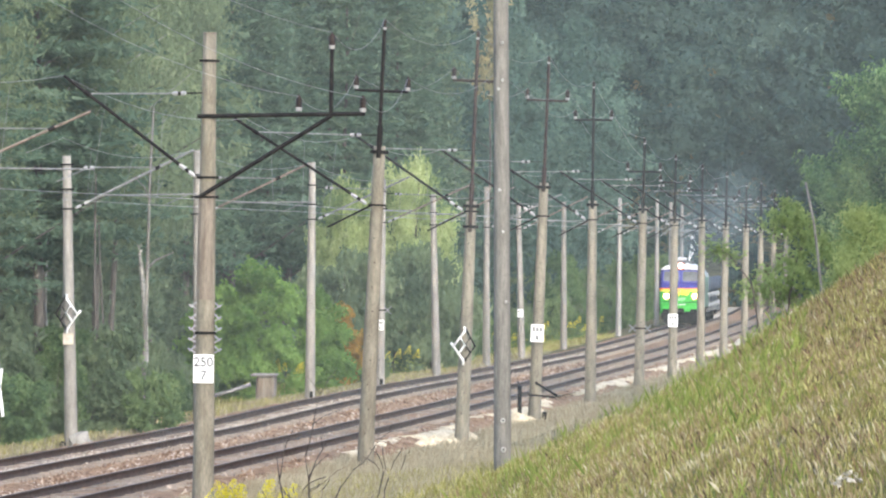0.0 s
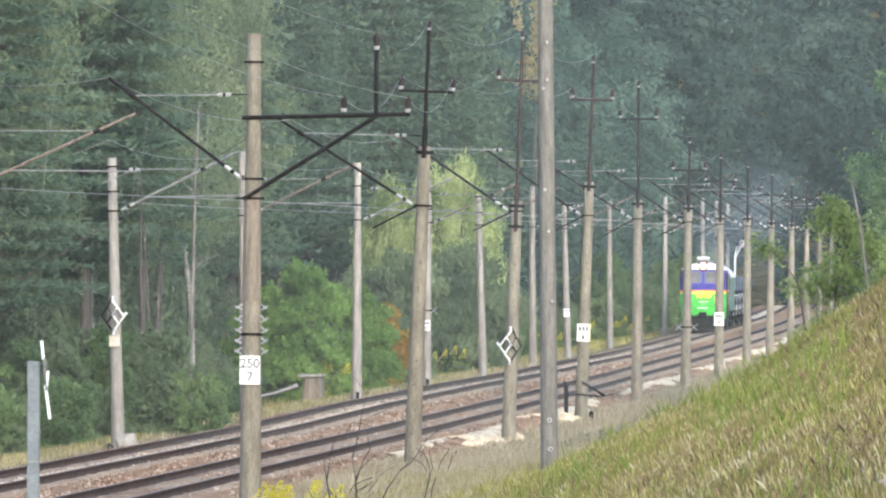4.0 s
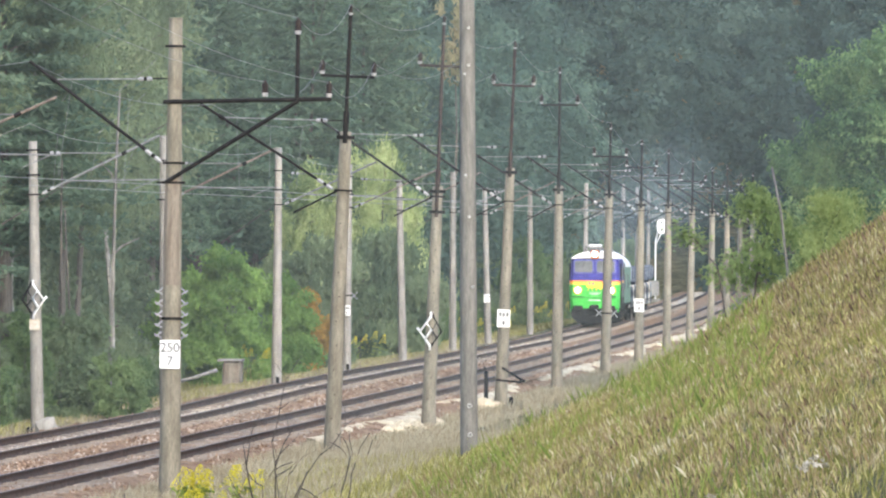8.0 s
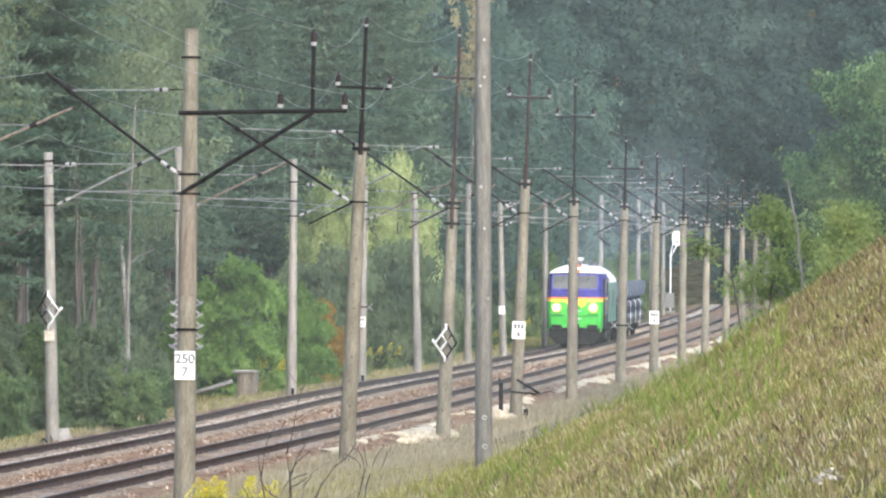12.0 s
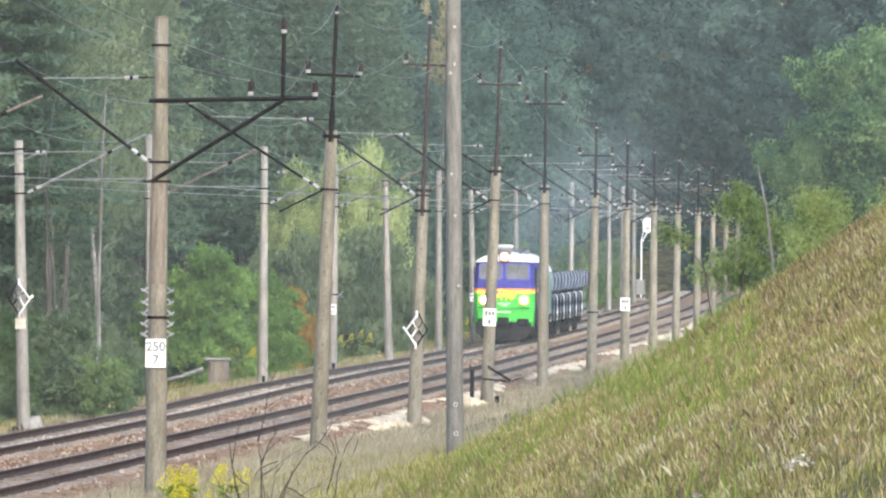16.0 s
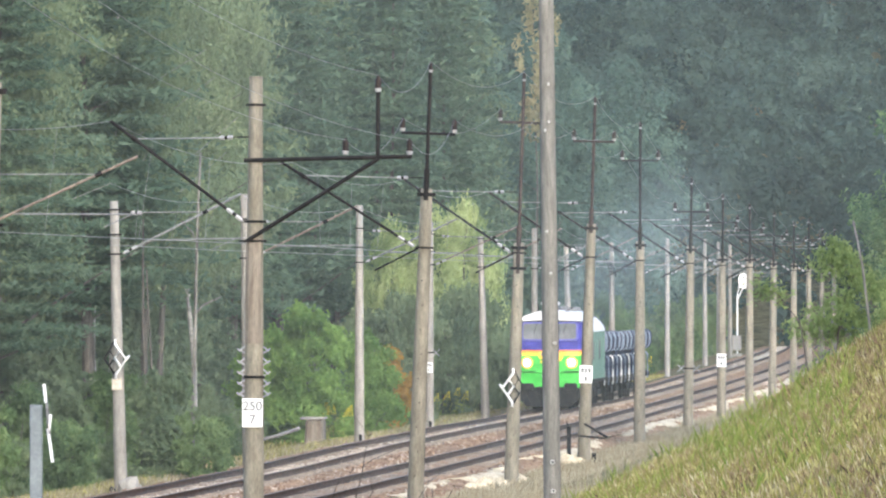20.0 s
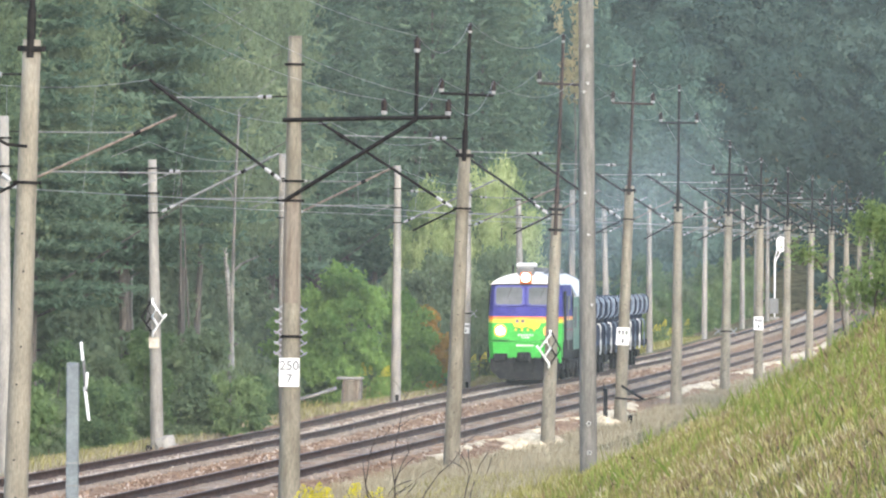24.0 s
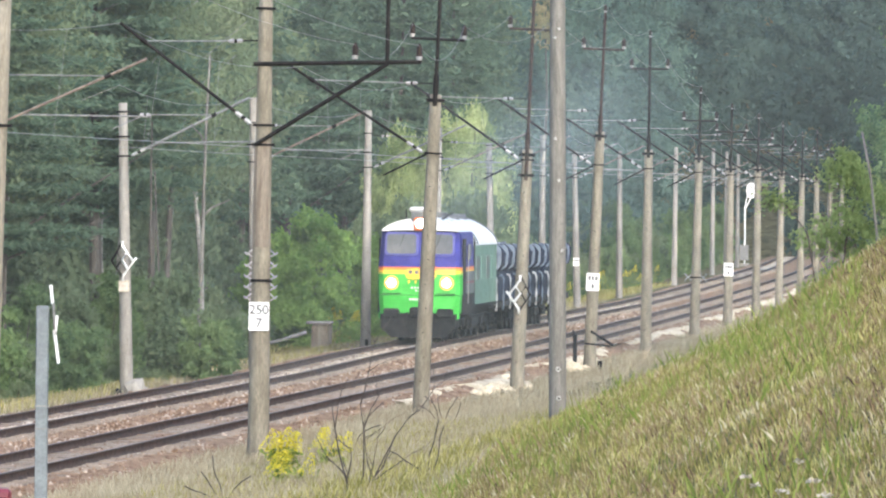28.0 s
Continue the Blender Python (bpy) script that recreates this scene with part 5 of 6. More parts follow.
def pole_trough():
    """Small black frame at the foot of a pole, with pale stones."""
    m = at_track(236.5, 3.0, -0.6)
    t = thing("cable_frame", "low black steel frame at a pole's foot", "frame", m)
    for x, h in ((-0.2, 1.35), (0.62, 0.5)):
        bm = bmesh.new()
        box(bm, x - 0.07, x + 0.07, -0.06, 0.06, 0, h, 0.01)
        part("post", bm, M["black_iron"], t)
    part("top_bar", bmesh_rods([((-0.2, 0, 1.3), (-0.33, 0.8, 1.45), 0.035)]), M["black_iron"], t)
    part("side_bar", bmesh_rods([((0.3, 0.2, 1.45), (1.05, 0.1, 1.0), 0.04)]), M["black_iron"], t)
    part("cross_bar", bmesh_rods([((0.1, 0.2, 1.05), (0.95, 0.1, 0.98), 0.03)]), M["black_iron"], t)
    rng = np.random.default_rng(8)
    for k in range(18):
        bm = bmesh.new()
        r = rng.uniform(0.12, 0.34)
        ball(bm, (0, 0, 0), r, 1.2, 1, 0.9, 1)
        for v in bm.verts:
            v.co *= 1 + 0.5 * noise.noise(v.co * 4 + Vector((k * 3.0, 0, 0)))
        y = rng.choice([207.0, 210.0, 213.0, 233.0, 236.0])
        tagged(part("pale_stone", bm, M["sand"], m=at_track(y + rng.uniform(-1, 1), 2.6 + rng.uniform(-0.4, 0.7), -0.42)), "pale stone in the sand beside the track", "stone")


def bare_shrub():
    """Leafless twigs standing in front of the verge."""
    rng = np.random.default_rng(44)
    x, y = -2.45, 128.0
    t = thing("bare_shrub", "leafless brown shrub with forked twigs", "shrub", pose(x, y, ground_z(x, y) - 0.1))
    def grow(p, d, ln, r, depth):
        pts = [Vector(p)]
        for k in range(4):
            d = (d + Vector(rng.normal(0, 0.16, 3))).normalized()
            pts.append(pts[-1] + d * ln / 4)
        part("twig", tube(pts, lambda s: r * (1 - 0.6 * s), 5), M["twig"], t)
        if depth:
            for k in range(2 if depth > 1 else 3):
                j = rng.integers(1, 5)
                nd = (d + Vector((rng.normal(0, 0.75), rng.normal(0, 0.5), rng.normal(0.15, 0.3)))).normalized()
                grow(pts[j], nd, ln * rng.uniform(0.45, 0.75), r * 0.55, depth - 1)
    for a, b, ln in ((-0.42, 1, 1.7), (0.05, 1, 1.8), (0.55, 0.8, 1.7), (1.0, 0.6, 1.4), (-0.15, 1, 0.9)):
        grow((rng.uniform(-0.1, 0.1), 0, 0), Vector((a, rng.uniform(-0.2, 0.2), b)).normalized(), ln, 0.021, 2)


def small_twigs():
    rng = np.random.default_rng(45)
    for x, y, n in ((-1.35, 176, 5), (-3.1, 160, 4), (-1.2, 135, 3), (-4.8, 128, 4)):
        t = thing("dry_stalks", "thin dry brown stalks in the verge", "plant", pose(x, y, ground_z(x, y) - 0.05))
        for k in range(n):
            a = rng.normal(0, 0.5)
            q = [Vector((0, 0, 0))]
            d = Vector((a, rng.normal(0, 0.3), 1)).normalized()
            for j in range(5):
                d = (d + Vector((rng.normal(0, 0.25), 0, rng.normal(-0.05, 0.2)))).normalized()
                q.append(q[-1] + d * rng.uniform(0.12, 0.24))
            part("stalk", tube(q, 0.012, 4), M["twig"], t)


def goldenrod(x, y, n, seed, h=1.0, w=0.5):
    rng = np.random.default_rng(seed)
    t = thing("goldenrod", "yellow flowering goldenrod clump", "plant", pose(x, y, ground_z(x, y)))
    tops = []
    bm = bmesh.new()
    for k in range(n):
        bx, by = rng.normal(0, w * 0.5), rng.normal(0, w * 0.3)
        hh = h * rng.uniform(0.7, 1.05)
        tx, ty = bx + rng.normal(0, 0.1), by + rng.normal(0, 0.1)
        rod(bm, (bx * 0.7, by * 0.7, 0), (tx, ty, hh), 0.008, 0.005, 4)
        m = 190
        q = rng.random(m)
        a = rng.random(m) * 6.28
        rad = 0.17 * (1 - q * 0.8)
        tops.append(np.stack([tx + rad * np.cos(a) + 0.12 * q, ty + rad * np.sin(a), hh - 0.2 + 0.42 * q], -1))
    tagged(part("stem_tuft", bm, M["weed"], t), kind="stuff")
    c = np.concatenate(tops)
    v, f = cards(c, rng.uniform(0.016, 0.036, len(c)), rng, 0.2)
    tagged(part("flower_plume", mesh_of("flower_plume", v, f, M["goldenrod"]), None, t, "bright yellow plume flowers"), kind="stuff")
    c = np.stack([rng.normal(0, w * 0.5, n * 22), rng.normal(0, w * 0.3, n * 22), h * rng.uniform(0.05, 0.75, n * 22)], -1)
    v, f = cards(c, rng.uniform(0.05, 0.1, len(c)), rng, 0.1, 2.4)
    tagged(part("foliage", mesh_of("foliage", v, f, M["weed"]), None, t), kind="stuff")


def umbels():
    rng = np.random.default_rng(46)
    for x, y in ((3.05, 54.5), (2.99, 54.3), (2.94, 54.5), (3.04, 53.4), (2.38, 57.5), (2.38, 54.8), (2.42, 53.7), (2.11, 59.8), (2.05, 60.0), (2.78, 47.9), (2.18, 55.5)):
        t = thing("dried_umbel", "dried pale flower head on a stalk", "plant", pose(x, y, ground_z(x, y)))
        h = rng.uniform(0.25, 0.4)
        part("stalk", bmesh_rods([((0, 0, 0), (0.03, 0, h), 0.005)], 5), M["straw"], t)
        n = 24
        r, a = 0.05 * rng.random(n) ** 0.5, rng.random(n) * 6.28
        c = np.stack([0.03 + r * np.cos(a), r * np.sin(a), h + 0.02 - 2 * r * r + rng.normal(0, 0.008, n)], -1)
        v, f = cards(c, rng.uniform(0.015, 0.035, n), rng, 0.5)
        part("flower_head", mesh_of("flower_head", v, f, M["umbel"]), None, t)


far_signal()
near_signal()
grey_post()
marker_post()
culvert_block()
rubble()
pole_trough()
bare_shrub()
small_twigs()
for x, y, n, s, h in ((-4.14, 142, 9, 1, 0.8), (-3.25, 144, 4, 2, 0.7), (-3.8, 134, 4, 3, 0.5)):
    goldenrod(x, y, n, s, h, 0.36)
for y, u, n, s in ((300, -10.2, 4, 5), (330, -9.6, 4, 6), (395, -9.3, 6, 7), (440, -9.2, 6, 8), (283, -9.9, 5, 9), (470, -9.0, 6, 10)):
    goldenrod(centre(y) + u, y, n, s, 1.3, 1.2)
umbels()


def bank_twigs():
    """A dead stick and a leafy shoot standing out of the shrubs on the bank."""
    x, y = 6.2, 122.5
    t = thing("dead_branch", "bare grey stick rising from the bank shrubs", "branch", pose(x, y, ground_z(x, y)))
    part("stick", tube([(0.3, 0, 0), (0.22, 0, 2.2), (0.1, 0, 3.2), (-0.05, 0.05, 3.95)], lambda s: 0.034 * (1 - 0.5 * s), 6), M["dead_wood"], t)
    rng = np.random.default_rng(71)
    t = thing("leafy_shoot", "leafy green shoot reaching out from the bank", "branch", pose(5.3, 121.5, ground_z(5.3, 121.5)))
    q = [Vector((0.2, 0, 0)), Vector((0.1, 0, 1.4)), Vector((-0.1, 0, 2.6)), Vector((-0.5, 0, 3.1)), Vector((-0.85, 0, 3.15))]
    part("stem", tube(q, lambda s: 0.02 * (1 - 0.7 * s), 5), M["twig"], t)
    c = np.concatenate([np.array(q[3].lerp(q[4], k / 6))[None] + rng.normal(0, 0.11, (22, 3)) for k in range(-2, 7)])
    v, f = cards(c, rng.uniform(0.045, 0.08, len(c)), rng, 0.5)
    part("leaves", mesh_of("leaves", v, f, M["leaf_bank"]), None, t)


bank_twigs()


# ---------------------------------------------------------------- the train
LOCO_LEN, WAGON_LEN = 14.5, 12.2
HALF = 1.48


def prism(bm, outline, y0, y1):
    """A closed outline in x-z, drawn out from y0 to y1."""
    a = [bm.verts.new((x, y0, z)) for x, z in outline]
    b = [bm.verts.new((x, y1, z)) for x, z in outline]
    n = len(outline)
    bm.faces.new(a)
    bm.faces.new(b[::-1])
    for i in range(n):
        bm.faces.new((a[(i + 1) % n], a[i], b[i], b[(i + 1) % n]))


def arch(w, z0, z1, n=12, p=2.3):
    return [(w * math.copysign(abs(math.cos(t)) ** (2 / p), math.cos(t)), z0 + (z1 - z0) * abs(math.sin(t)) ** (2 / p)) for t in (math.pi * k / n for k in range(n + 1))]


def rounded(w, h, r, n=4):
    """A rectangle with rounded corners, half sizes w and h, in x-z."""
    out = []
    for cx, cz, a0 in ((w - r, h - r, 0), (r - w, h - r, 90), (r - w, r - h, 180), (w - r, r - h, 270)):
        out += [(cx + r * math.cos(radians(a0 + 90 * k / n)), cz + r * math.sin(radians(a0 + 90 * k / n))) for k in range(n + 1)]
    return out


def wheel_set(parent, y, wheels, name="wheelset"):
    bm = bmesh.new()
    rod(bm, (-0.95, 0, 0), (0.95, 0, 0), 0.085, 0.085, 10)
    for s in (-1, 1):
        rod(bm, (s * 0.72, 0, 0), (s * 0.855, 0, 0), 0.525, 0.52, 20)
        rod(bm, (s * 0.69, 0, 0), (s * 0.72, 0, 0), 0.555, 0.555, 20)
        for k in range(4):
            a = k * math.pi / 2
            rod(bm, (s * 0.86, 0.28 * math.cos(a), 0.28 * math.sin(a)), (s * 0.875, 0.28 * math.cos(a), 0.28 * math.sin(a)), 0.06, 0.06, 6)
    w = part(name, bm, M["black_iron"], parent, m=pose(0, y, 0.525))
    wheels.append((w, y))
    return w


def make_loco():
    t = thing("diesel_locomotive", "green, blue and white diesel locomotive with lit headlights", "locomotive")
    wheels = []
    # long engine body and its white arched roof
    bm = bmesh.new()
    prism(bm, [(-HALF, 1.15), (HALF, 1.15), (HALF, 3.35), (-HALF, 3.35)], 5.2, 14.1)
    body = part("body", bm, M["loco_side"], t, "faded green engine-room walls")
    for s in (-1, 1):
        for k in range(4):
            y = 5.9 + k * 2.0
            b = bmesh.new()
            box(b, s * HALF - 0.02, s * HALF + 0.02, y, y + 1.1, 2.1, 2.95, 0.01)
            part("side_grille", b, M["loco_side"] if k % 2 else M["loco_grey"], body)
        b = bmesh.new()
        box(b, s * HALF - 0.025, s * HALF + 0.025, 5.2, 14.1, 1.12, 1.24)
        part("sill", b, M["black_iron"], body)
    bm = bmesh.new()
    prism(bm, arch(HALF + 0.02, 3.353, 4.33, 14, 1.7), 5.2, 14.12)
    roof = part("engine_roof", bm, M["loco_roof"], t, "white arched roof")
    for y in (5.24, 6.1, 14.0):
        bm = bmesh.new()
        prism(bm, arch(HALF + 0.05, 3.38, 4.37, 14, 1.7), y, y + 0.16)
        part("roof_seam", bm, M["loco_grey"], roof)
    for y, r, h in ((7.2, 0.32, 0.22), (9.5, 0.55, 0.16), (12.2, 0.55, 0.16)):
        bm = bmesh.new()
        rod(bm, (0, y, 4.2), (0, y, 4.29 + h), r, r * 0.9, 14)
        part("exhaust" if y < 8 else "fan_cowl", bm, M["loco_grey"], roof)
    # cab in painted bands, its front leaning back above the sill
    def band(name, z0, z1, f0, f1, mat, half0=HALF, half1=HALF, label="", back=5.196):
        b = bmesh.new()
        c = 0.2
        lo = [(-half0, back), (-half0, f0 + 2 * c), (-half0 + 0.05, f0 + c), (-half0 + c, f0 + 0.05), (-0.6, f0), (0.6, f0), (half0 - c, f0 + 0.05), (half0 - 0.05, f0 + c), (half0, f0 + 2 * c), (half0, back)]
        hi = [(-half1, back), (-half1, f1 + 2 * c), (-half1 + 0.05, f1 + c), (-half1 + c, f1 + 0.05), (-0.6, f1), (0.6, f1), (half1 - c, f1 + 0.05), (half1 - 0.05, f1 + c), (half1, f1 + 2 * c), (half1, back)]
        a = [b.verts.new((x, y, z0)) for x, y in lo]
        d = [b.verts.new((x, y, z1)) for x, y in hi]
        b.faces.new(a[::-1])
        b.faces.new(d)
        for i in range(10):
            b.faces.new((a[i], a[(i + 1) % 10], d[(i + 1) % 10], d[i]))
        bmesh.ops.recalc_face_normals(b, faces=b.faces)
        return part(name, b, M[mat], t, label)
    low = band("lower_nose", 0.98, 1.6, 0.1, 0.06, "loco_green", 1.42, HALF, "bright green lower nose")
    nose = band("nose", 1.62, 2.34, 0.06, 0.094, "loco_green", label="bright green nose with a yellow emblem")
    band("lime_stripe", 2.34, 2.4, 0.094, 0.097, "loco_lime", label="yellow-green edge of the stripes")
    band("yellow_stripe", 2.4, 2.48, 0.097, 0.1, "loco_yellow", label="yellow stripe round the cab")
    band("amber_stripe", 2.48, 2.54, 0.1, 0.105, "loco_amber", label="amber stripe round the cab")
    band("red_stripe", 2.54, 2.6, 0.105, 0.11, "loco_orange", label="orange-red stripe round the cab")
    cab = band("cab", 2.6, 3.84, 0.11, 0.42, "loco_blue", HALF, 1.4, "deep blue cab")
    for x0, x1 in ((-1.42, -0.84), (-0.32, 0.32), (0.84, 1.42)):
        if x0 > -1 and x1 < 1:
            continue
        b = bmesh.new()
        box(b, x0, x1, 0.1, 0.5, 0.78, 0.98, 0.02)
        part("nose_corner", b, M["loco_green"], low)
    # the cab side's shade is painted in: dark panel, dim stripe, black door
    for s in (-1, 1):
        b = bmesh.new()
        box(b, s * HALF - 0.012, s * HALF + 0.012, 0.75, 5.18, 1.66, 2.44, 0.004)
        part("side_panel", b, M["loco_grey"], nose, "grey cab side panel, darkened for the shaded side")
        b = bmesh.new()
        box(b, s * HALF - 0.012, s * HALF + 0.014, 0.6, 5.18, 0.95, 1.656, 0.004)
        part("side_skirt", b, M["black_iron"], nose, "black grimy side skirt")
        b = bmesh.new()
        box(b, s * HALF - 0.012, s * HALF + 0.018, 1.6, 5.0, 2.02, 2.1, 0.003)
        part("side_stripe", b, M["red_paint"], nose, "red side stripe, dimmed for the shaded side")
        # black strip for the shade of the recessed door and handrail
        b = bmesh.new()
        box(b, s * HALF - 0.02, s * HALF + 0.025, 0.75, 1.75, 1.66, 3.6, 0.006)
        d = part("cab_door", b, M["black_iron"], cab, "cab door, black for the shade of its recess")
        b = bmesh.new()
        box(b, s * HALF - 0.02, s * HALF + 0.02, 5.02, 5.2, 1.0, 3.55, 0.006)
        part("corner_post", b, M["black_iron"], cab)
        b = bmesh.new()
        box(b, s * HALF - 0.01, s * HALF + 0.032, 2.6, 3.6, 2.85, 3.4, 0.006)
        part("side_window", b, M["plate_black"], cab, "dark side window")
        part("handrail", bmesh_rods([((s * (HALF + 0.07), 2.1, 1.3), (s * (HALF + 0.07), 2.1, 3.0), 0.018)]), M["zinc"], cab)
    # windscreen panes set in the leaning front
    lean = math.degrees(math.atan2(0.31, 1.24))
    for s in (-1, 1):
        b = bmesh.new()
        prism(b, rounded(0.59, 0.42, 0.17), -0.03, 0.03)
        fr = part("windscreen_frame", b, M["frame_blue"], cab, "lighter blue window rim", pose(s * 0.645, 0.284, 3.4, -lean, 0, 0))
        b = bmesh.new()
        prism(b, rounded(0.52, 0.35, 0.12), -0.045, 0.0)
        w = part("windscreen", b, M["glass"], fr, "pale reflecting windscreen pane")
        part("wiper", bmesh_rods([((0.1, -0.06, 0.38), (-0.06, -0.055, -0.1), 0.012)]), M["black_iron"], w)
    for s in (-1, 1):
        # the housing glows to draw the orange halo round the lamp
        b = bmesh.new()
        rod(b, (s * 0.97, 0.02, 2.04), (s * 0.97, 0.14, 2.04), 0.24, 0.26, 18)
        hl = part("headlight_housing", b, M["lamp_halo"], nose, "headlight housing glowing with the lamp's orange halo")
        b = bmesh.new()
        rod(b, (s * 0.97, -0.005, 2.04), (s * 0.97, 0.03, 2.04), 0.145, 0.145, 18)
        part("headlight", b, M["lamp_on"], hl, "blazing white headlight")
        b = bmesh.new()
        box(b, s * 0.95 - 0.27, s * 0.95 + 0.27, -0.35, 0.12, 0.82, 1.14, 0.05)
        part("buffer_box", b, M["black_iron"], low, "black square step box")
        part("grab_rail", bmesh_rods([((s * 0.62, 0.0, 1.66), (s * 1.3, 0.02, 1.66), 0.016)]), M["black_iron"], nose)
    # emblem, lettering in plain bars
    b = bmesh.new()
    prism(b, [(0.5, 2.12), (0.62, 2.3), (0.45, 2.42), (0.2, 2.5), (-0.1, 2.56), (-0.4, 2.52), (-0.5, 2.4), (-0.42, 2.2), (-0.2, 2.16), (0.1, 2.2), (0.3, 2.12)], 0.03, 0.08)
    em = part("emblem", b, M["loco_yellow"], nose, "yellow emblem")
    for x in (-0.3, -0.08):
        b = bmesh.new()
        rod(b, (x, 0.02, 2.42), (x, 0.06, 2.42), 0.075, 0.075, 12)
        part("emblem_spot", b, M["plate_black"], em)
    for zz, xs, hh, mat in ((2.08, np.linspace(-0.36, 0.36, 4), 0.1, "loco_yellow"), (1.87, np.linspace(-0.24, 0.3, 6), 0.055, "white"), (1.77, np.linspace(-0.1, 0.14, 3), 0.045, "white"), (1.46, np.linspace(-0.3, 0.3, 7), 0.07, "white")):
        for x in xs:
            b = bmesh.new()
            box(b, x - 0.035, x + 0.035, 0.035, 0.075, zz - hh / 2, zz + hh / 2)
            part("lettering_bar", b, M[mat], nose)
    # cab roof, lamp and box on it
    b = bmesh.new()
    prism(b, arch(1.38, 3.842, 4.34, 14, 1.65), 0.4, 5.2)
    cr = part("cab_roof", b, M["loco_roof"], t, "white cab roof")
    b = bmesh.new()
    prism(b, arch(1.41, 3.825, 3.89, 8), 0.36, 0.46)
    part("rain_gutter", b, M["black_iron"], cr)
    b = bmesh.new()
    box(b, -0.4, 0.4, 0.36, 1.05, 4.53, 4.71, 0.06)
    part("horn_box", b, M["loco_roof"], cr, "white rounded box on the roof")
    b = bmesh.new()
    box(b, -0.32, 0.32, 0.34, 0.9, 4.22, 4.53)
    part("horn_grille", b, M["loco_grey"], cr)
    b = bmesh.new()
    box(b, -0.24, 0.24, 0.3, 0.6, 3.88, 4.36, 0.06)
    lh = part("roof_lamp_housing", b, M["loco_orange"], cr, "red lamp housing")
    b = bmesh.new()
    rod(b, (0, 0.27, 4.13), (0, 0.32, 4.13), 0.175, 0.175, 16)
    part("roof_lamp", b, M["lamp_top"], lh, "lit roof lamp")
    for p, q, r in (((-0.55, 0.9, 4.2), (-0.55, 0.9, 4.62), 0.03), ((0.7, 1.2, 4.2), (0.95, 1.2, 4.55), 0.012), ((0.5, 1.6, 4.2), (1.0, 2.2, 4.52), 0.02)):
        part("antenna", bmesh_rods([(p, q, r)]), M["black_iron"], cr)
    # frame, plough, coupler, tank and bogies
    b = bmesh.new()
    prism(b, [(-1.35, 0.95), (-1.3, 0.45), (-0.95, 0.12), (0.95, 0.12), (1.3, 0.45), (1.35, 0.95)], -0.18, 0.25)
    pl = part("snow_plough", b, M["black_iron"], t, "grimy black plough")
    b = bmesh.new()
    box(b, -0.26, 0.26, -0.62, 0.0, 0.82, 1.2, 0.06)
    box(b, -0.18, 0.1, -0.8, -0.6, 0.9, 1.14, 0.05)
    part("coupler", b, M["black_iron"], t, "black knuckle coupler")
    for s in (-1, 1):
        part("brake_hose", tube([(s * 0.4, -0.2, 1.0), (s * 0.42, -0.34, 0.7), (s * 0.36, -0.36, 0.48)], 0.03, 6), M["black_iron"], pl)
    b = bmesh.new()
    box(b, -1.2, 1.2, 0.2, 14.2, 0.85, 1.148, 0.03)
    part("underframe", b, M["black_iron"], t)
    b = bmesh.new()
    box(b, -1.3, 1.3, 6.3, 8.4, 0.3, 0.85, 0.12)
    part("fuel_tank", b, M["black_iron"], t)
    for y0 in (1.4, 8.7):
        for s in (-1, 1):
            b = bmesh.new()
            box(b, s * 1.08 - 0.06, s * 1.08 + 0.06, y0, y0 + 4.6, 0.45, 0.8, 0.04)
            for k in range(3):
                box(b, s * 1.14 - 0.09, s * 1.14 + 0.09, y0 + 0.2 + 2.05 * k - 0.16, y0 + 0.2 + 2.05 * k + 0.22, 0.34, 0.72, 0.04)
            part("bogie_side_frame", b, M["black_iron"], t)
        for k in range(3):
            wheel_set(t, y0 + 0.23 + 2.05 * k, wheels)
    return t, wheels


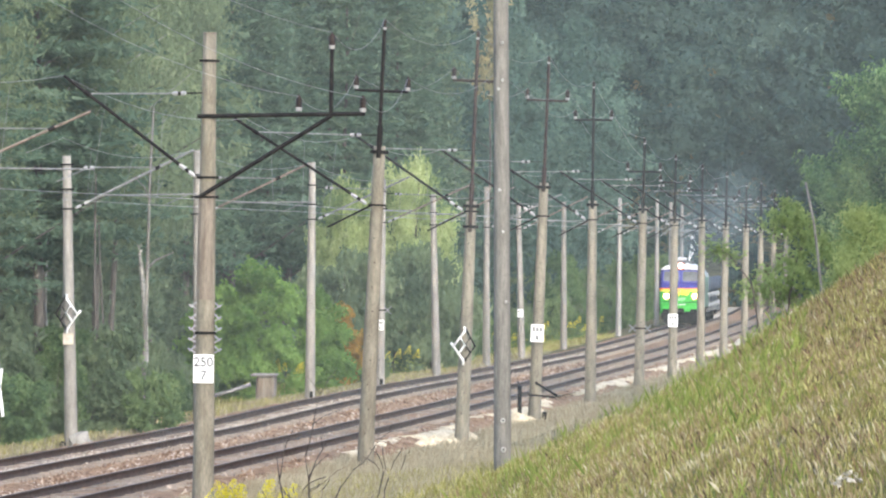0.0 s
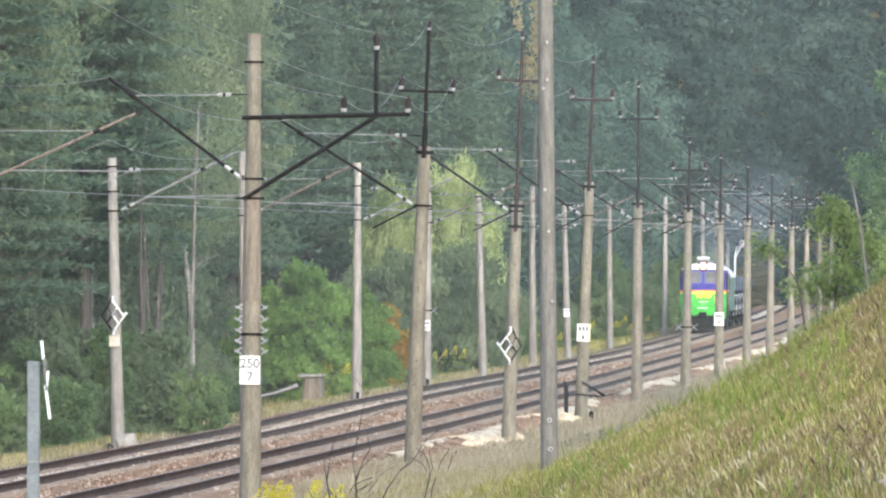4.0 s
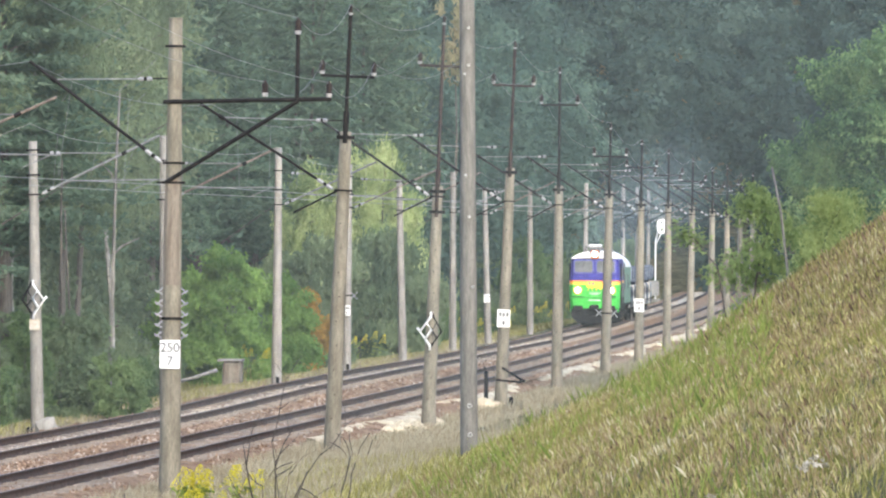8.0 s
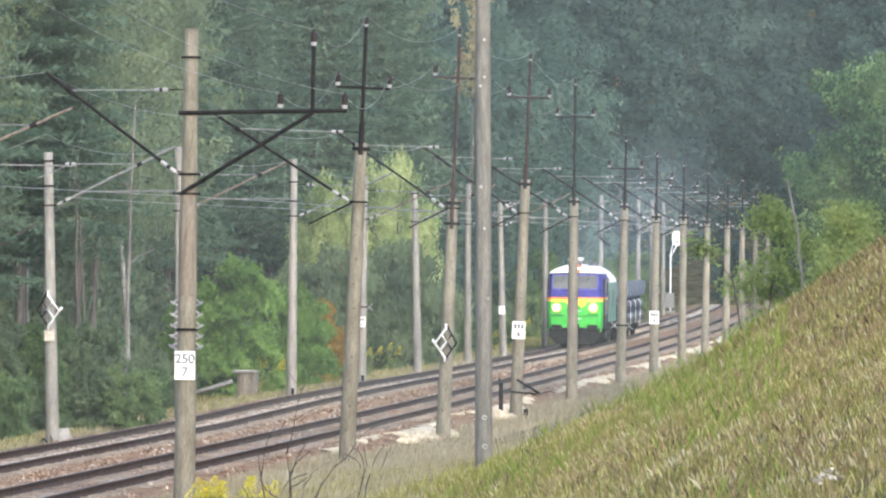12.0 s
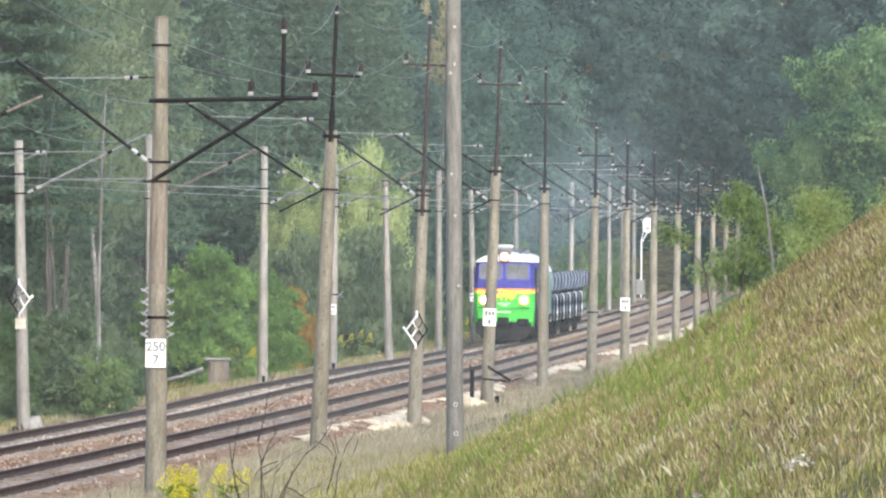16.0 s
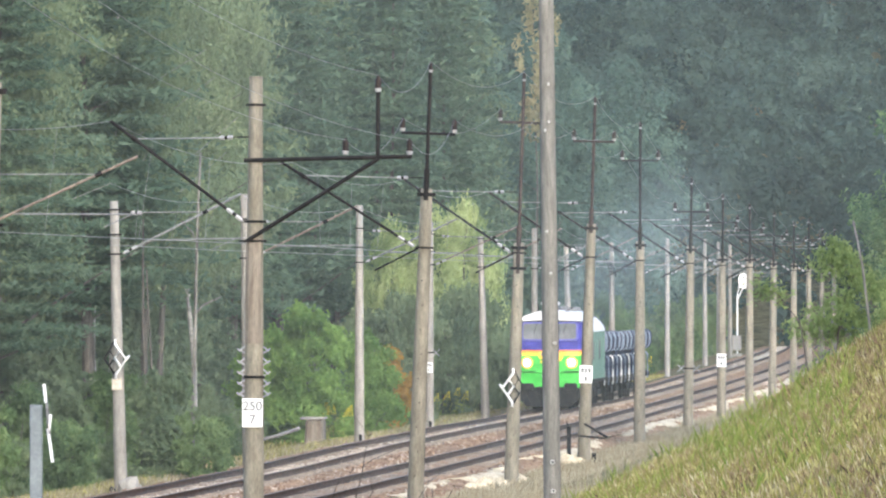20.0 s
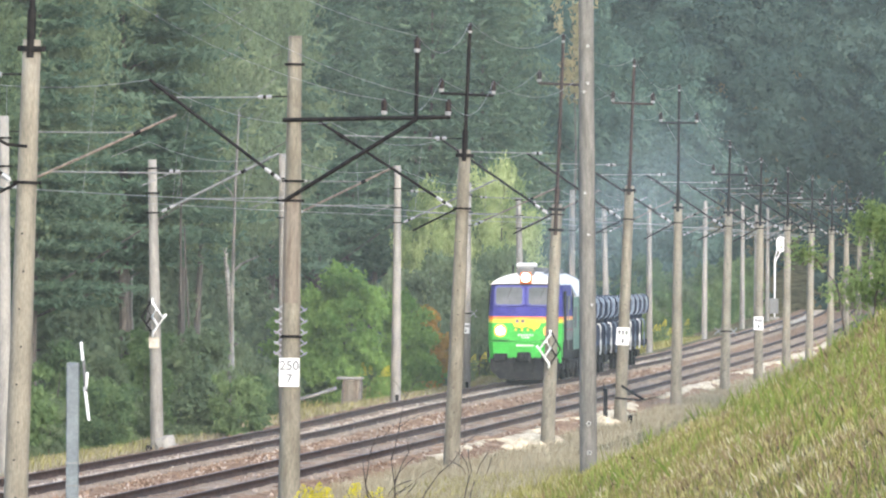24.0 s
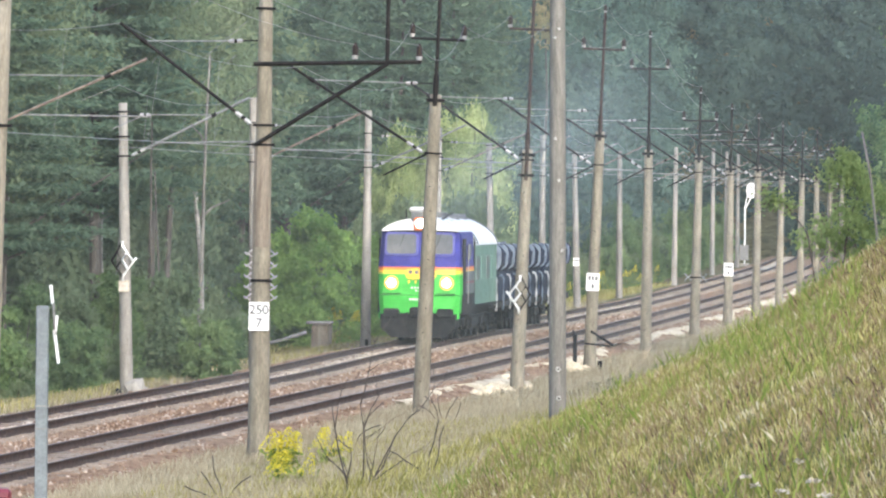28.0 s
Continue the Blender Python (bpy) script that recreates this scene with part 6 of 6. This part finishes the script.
def make_wagon(label):
    t = thing("hopper_wagon", label, "goods wagon", group="wagons of the train")
    wheels = []
    b = bmesh.new()
    prism(b, [(-1.15, 1.2), (1.15, 1.2), (1.15, 2.3), (1.4, 2.52), (1.44, 3.0), (1.25, 3.22), (-1.25, 3.22), (-1.44, 3.0), (-1.4, 2.52), (-1.15, 2.3)], 0.9, WAGON_LEN - 0.9)
    body = part("hopper", b, M["wagon_blue"], t, "dull blue hopper body with bulging upper walls")
    outer = [(1.2, 3.32), (1.42, 3.28), (1.52, 3.16), (1.55, 2.98), (1.53, 2.62), (1.45, 2.44), (1.28, 2.34)]
    inner = [(1.28, 2.44), (1.36, 2.5), (1.4, 2.64), (1.4, 2.96), (1.36, 3.1), (1.2, 3.2)]
    for k in range(4):
        y = 0.85 + k * 3.0
        for s in (-1, 1):
            # rib that follows the bulging upper wall; pale front and dark rear paint its light and shadow
            b = bmesh.new()
            prism(b, [(s * (x - 0.03), z) for x, z in outer + inner], y, y + 0.14)
            bmesh.ops.recalc_face_normals(b, faces=b.faces)
            rb = part("rib", b, M["wagon_rib"], body, "curved rib, its lit edge painted pale blue-grey")
            b = bmesh.new()
            prism(b, [(s * (x + 0.02), z) for x, z in outer + inner], y + 0.145, y + 0.3)
            bmesh.ops.recalc_face_normals(b, faces=b.faces)
            part("rib_backing", b, M["wagon_blue"], rb, "rear half of the rib, painted dark as its shadow")
            b = tube([(s * 1.2, y, 2.16), (s * 1.3, y, 2.14), (s * 1.36, y, 2.0), (s * 1.36, y, 1.4), (s * 1.34, y, 0.85)], 0.04, 8)
            part("post", b, M["signal_white"] if (k + (s > 0)) % 2 else M["wagon_rib"], body, "upright post with a hooked top")
    b = bmesh.new()
    box(b, -1.35, 1.35, 0.3, WAGON_LEN - 0.3, 0.95, 1.2, 0.03)
    part("underframe", b, M["black_iron"], t)
    for y0 in (0.35, WAGON_LEN - 0.6):
        b = bmesh.new()
        for s in (-0.45, 0.45):
            rod(b, (s, y0 + 0.1, 1.2), (s, y0 + 0.1, 3.0), 0.025, 0.025, 6)
        for z in (1.5, 1.9, 2.3, 2.7):
            rod(b, (-0.45, y0 + 0.1, z), (0.45, y0 + 0.1, z), 0.02, 0.02, 6)
        part("end_ladder", b, M["wagon_rib"], t, "pale end ladder")
    b = bmesh.new()
    prism(b, [(-0.9, 1.0), (0.9, 1.0), (0.5, 0.4), (-0.5, 0.4)], 4.0, 7.4)
    part("discharge_chute", b, M["black_iron"], t)
    for y in (-0.25, WAGON_LEN - 0.3):
        b = bmesh.new()
        box(b, -0.15, 0.15, y, y + 0.6, 0.9, 1.15, 0.04)
        part("coupler", b, M["black_iron"], t)
    for y0 in (1.0, WAGON_LEN - 2.85):
        for s in (-1, 1):
            b = bmesh.new()
            box(b, s * 1.02 - 0.07, s * 1.02 + 0.07, y0, y0 + 1.85, 0.42, 0.75, 0.05)
            part("bogie_side_frame", b, M["black_iron"], t)
        for k in range(2):
            wheel_set(t, y0 + 1.85 * k, wheels)
    return t, wheels


loco, loco_wheels = make_loco()
wagons = [make_wagon("dark blue hopper wagon with pale-edged curved ribs") for k in range(3)]


def thin_haze(name, colour, density, scale, spread):
    """A see-through veil of scattered light, a little denser in places."""
    m = bpy.data.materials.new(name)
    m.use_nodes = True
    nt = m.node_tree
    N, L = nt.nodes.new, nt.links.new
    out = nt.nodes["Material Output"]
    nt.nodes.remove(nt.nodes["Principled BSDF"])
    d = N("ShaderNodeBsdfDiffuse")
    d.inputs[0].default_value = (*colour, 1)
    tr = N("ShaderNodeBsdfTransparent")
    tc = N("ShaderNodeTexCoord")
    ns = N("ShaderNodeTexNoise")
    ns.inputs["Scale"].default_value, ns.inputs["Detail"].default_value = scale, 2.0
    L(tc.outputs["Object"], ns.inputs["Vector"])
    mr = N("ShaderNodeMapRange")
    mr.inputs["From Min"].default_value, mr.inputs["From Max"].default_value = 0.3, 0.7
    mr.inputs["To Min"].default_value, mr.inputs["To Max"].default_value = density * (1 - spread), density * (1 + spread)
    L(ns.outputs["Fac"], mr.inputs["Value"])
    mx = N("ShaderNodeMixShader")
    L(mr.outputs[0], mx.inputs[0])
    L(tr.outputs[0], mx.inputs[1])
    L(d.outputs[0], mx.inputs[2])
    L(mx.outputs[0], out.inputs[0])
    return m


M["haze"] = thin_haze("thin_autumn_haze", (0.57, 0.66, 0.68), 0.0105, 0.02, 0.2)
M["smoke"] = thin_haze("thin_exhaust_haze", (0.42, 0.54, 0.62), 0.0045, 0.3, 0.9)


def make_haze():
    """The hazy air of the valley: rounded bodies of air, one inside the other, thicker with distance."""
    for start in (186.0, 198.0, 240.0):
        b = bmesh.new()
        ball(b, (0, 0, 0), 1.0, 420, 900 - start / 2, 160, 4)
        for f in b.faces:
            f.smooth = True
        tagged(part("valley_haze", b, M["haze"], m=pose(20, 900 + start / 2, -8)), "thin pale haze hanging in the wooded valley", "haze", kind="stuff")


make_haze()


def make_puffs():
    out = []
    for k in range(8):
        r = 1.3 + 0.42 * k
        b = bmesh.new()
        for q in (1.0, 0.8, 0.6, 0.4):
            c = bmesh.new()
            ball(c, (0, 0, 0), r * q, 1.1, 2.6, 1.1, 3)
            for v in c.verts:
                v.co *= 1 + 0.45 * noise.noise(v.co * (1.1 / r) + Vector((7.0 * k + 3 * q, 0, 0)))
            me = bpy.data.meshes.new("puff_layer")
            c.to_mesh(me)
            c.free()
            b.from_mesh(me)
            bpy.data.meshes.remove(me)
        for f in b.faces:
            f.smooth = True
        p = part("exhaust_smoke", b, M["smoke"])
        tagged(p, "thin blue-grey exhaust haze above the train", "smoke", "exhaust haze")
        out.append((p, 7.5 + 7.5 * k, 5.0 + 0.45 * k, 0.3 * k))
    return out


puffs = make_puffs()

# seconds and y of the locomotive's front: it slows a little on the way
RUN_OF_TRAIN = [(0, 499.5), (3, 471.0), (8, 420.5), (11, 392.3), (17, 340.6), (20, 316.7), (25, 277.6), (28, 253.8)]


@lru_cache(None)
def front_y(t):
    ts, ys = np.array(RUN_OF_TRAIN, float).T
    c = np.polyfit(ts, ys, 3)
    return float(np.polyval(c, t))


def motions():
    whole = [k * 1.0 for k in range(29)]

    def along(back, u=-SPACING, z=0.0):
        return [(t, at_track(front_y(t) + back, u, z + float(lift(front_y(t) + back + 6.0)))) for t in whole]

    walk(loco, along(0.0))
    for k, (w, _) in enumerate(wagons):
        walk(w, along(LOCO_LEN + 0.4 + k * WAGON_LEN))
    for p, back, z, side in puffs:
        walk(p, along(back, -SPACING + side, z))
    steps = [28.0 * k / 420 for k in range(421)]
    for ws in [loco_wheels] + [w for _, w in wagons]:
        for ob, y in ws:
            walk(ob, [(t, pose(0, y, 0.525, math.degrees((front_y(0.0) - front_y(t)) / 0.525), 0, 0)) for t in steps])


motions()
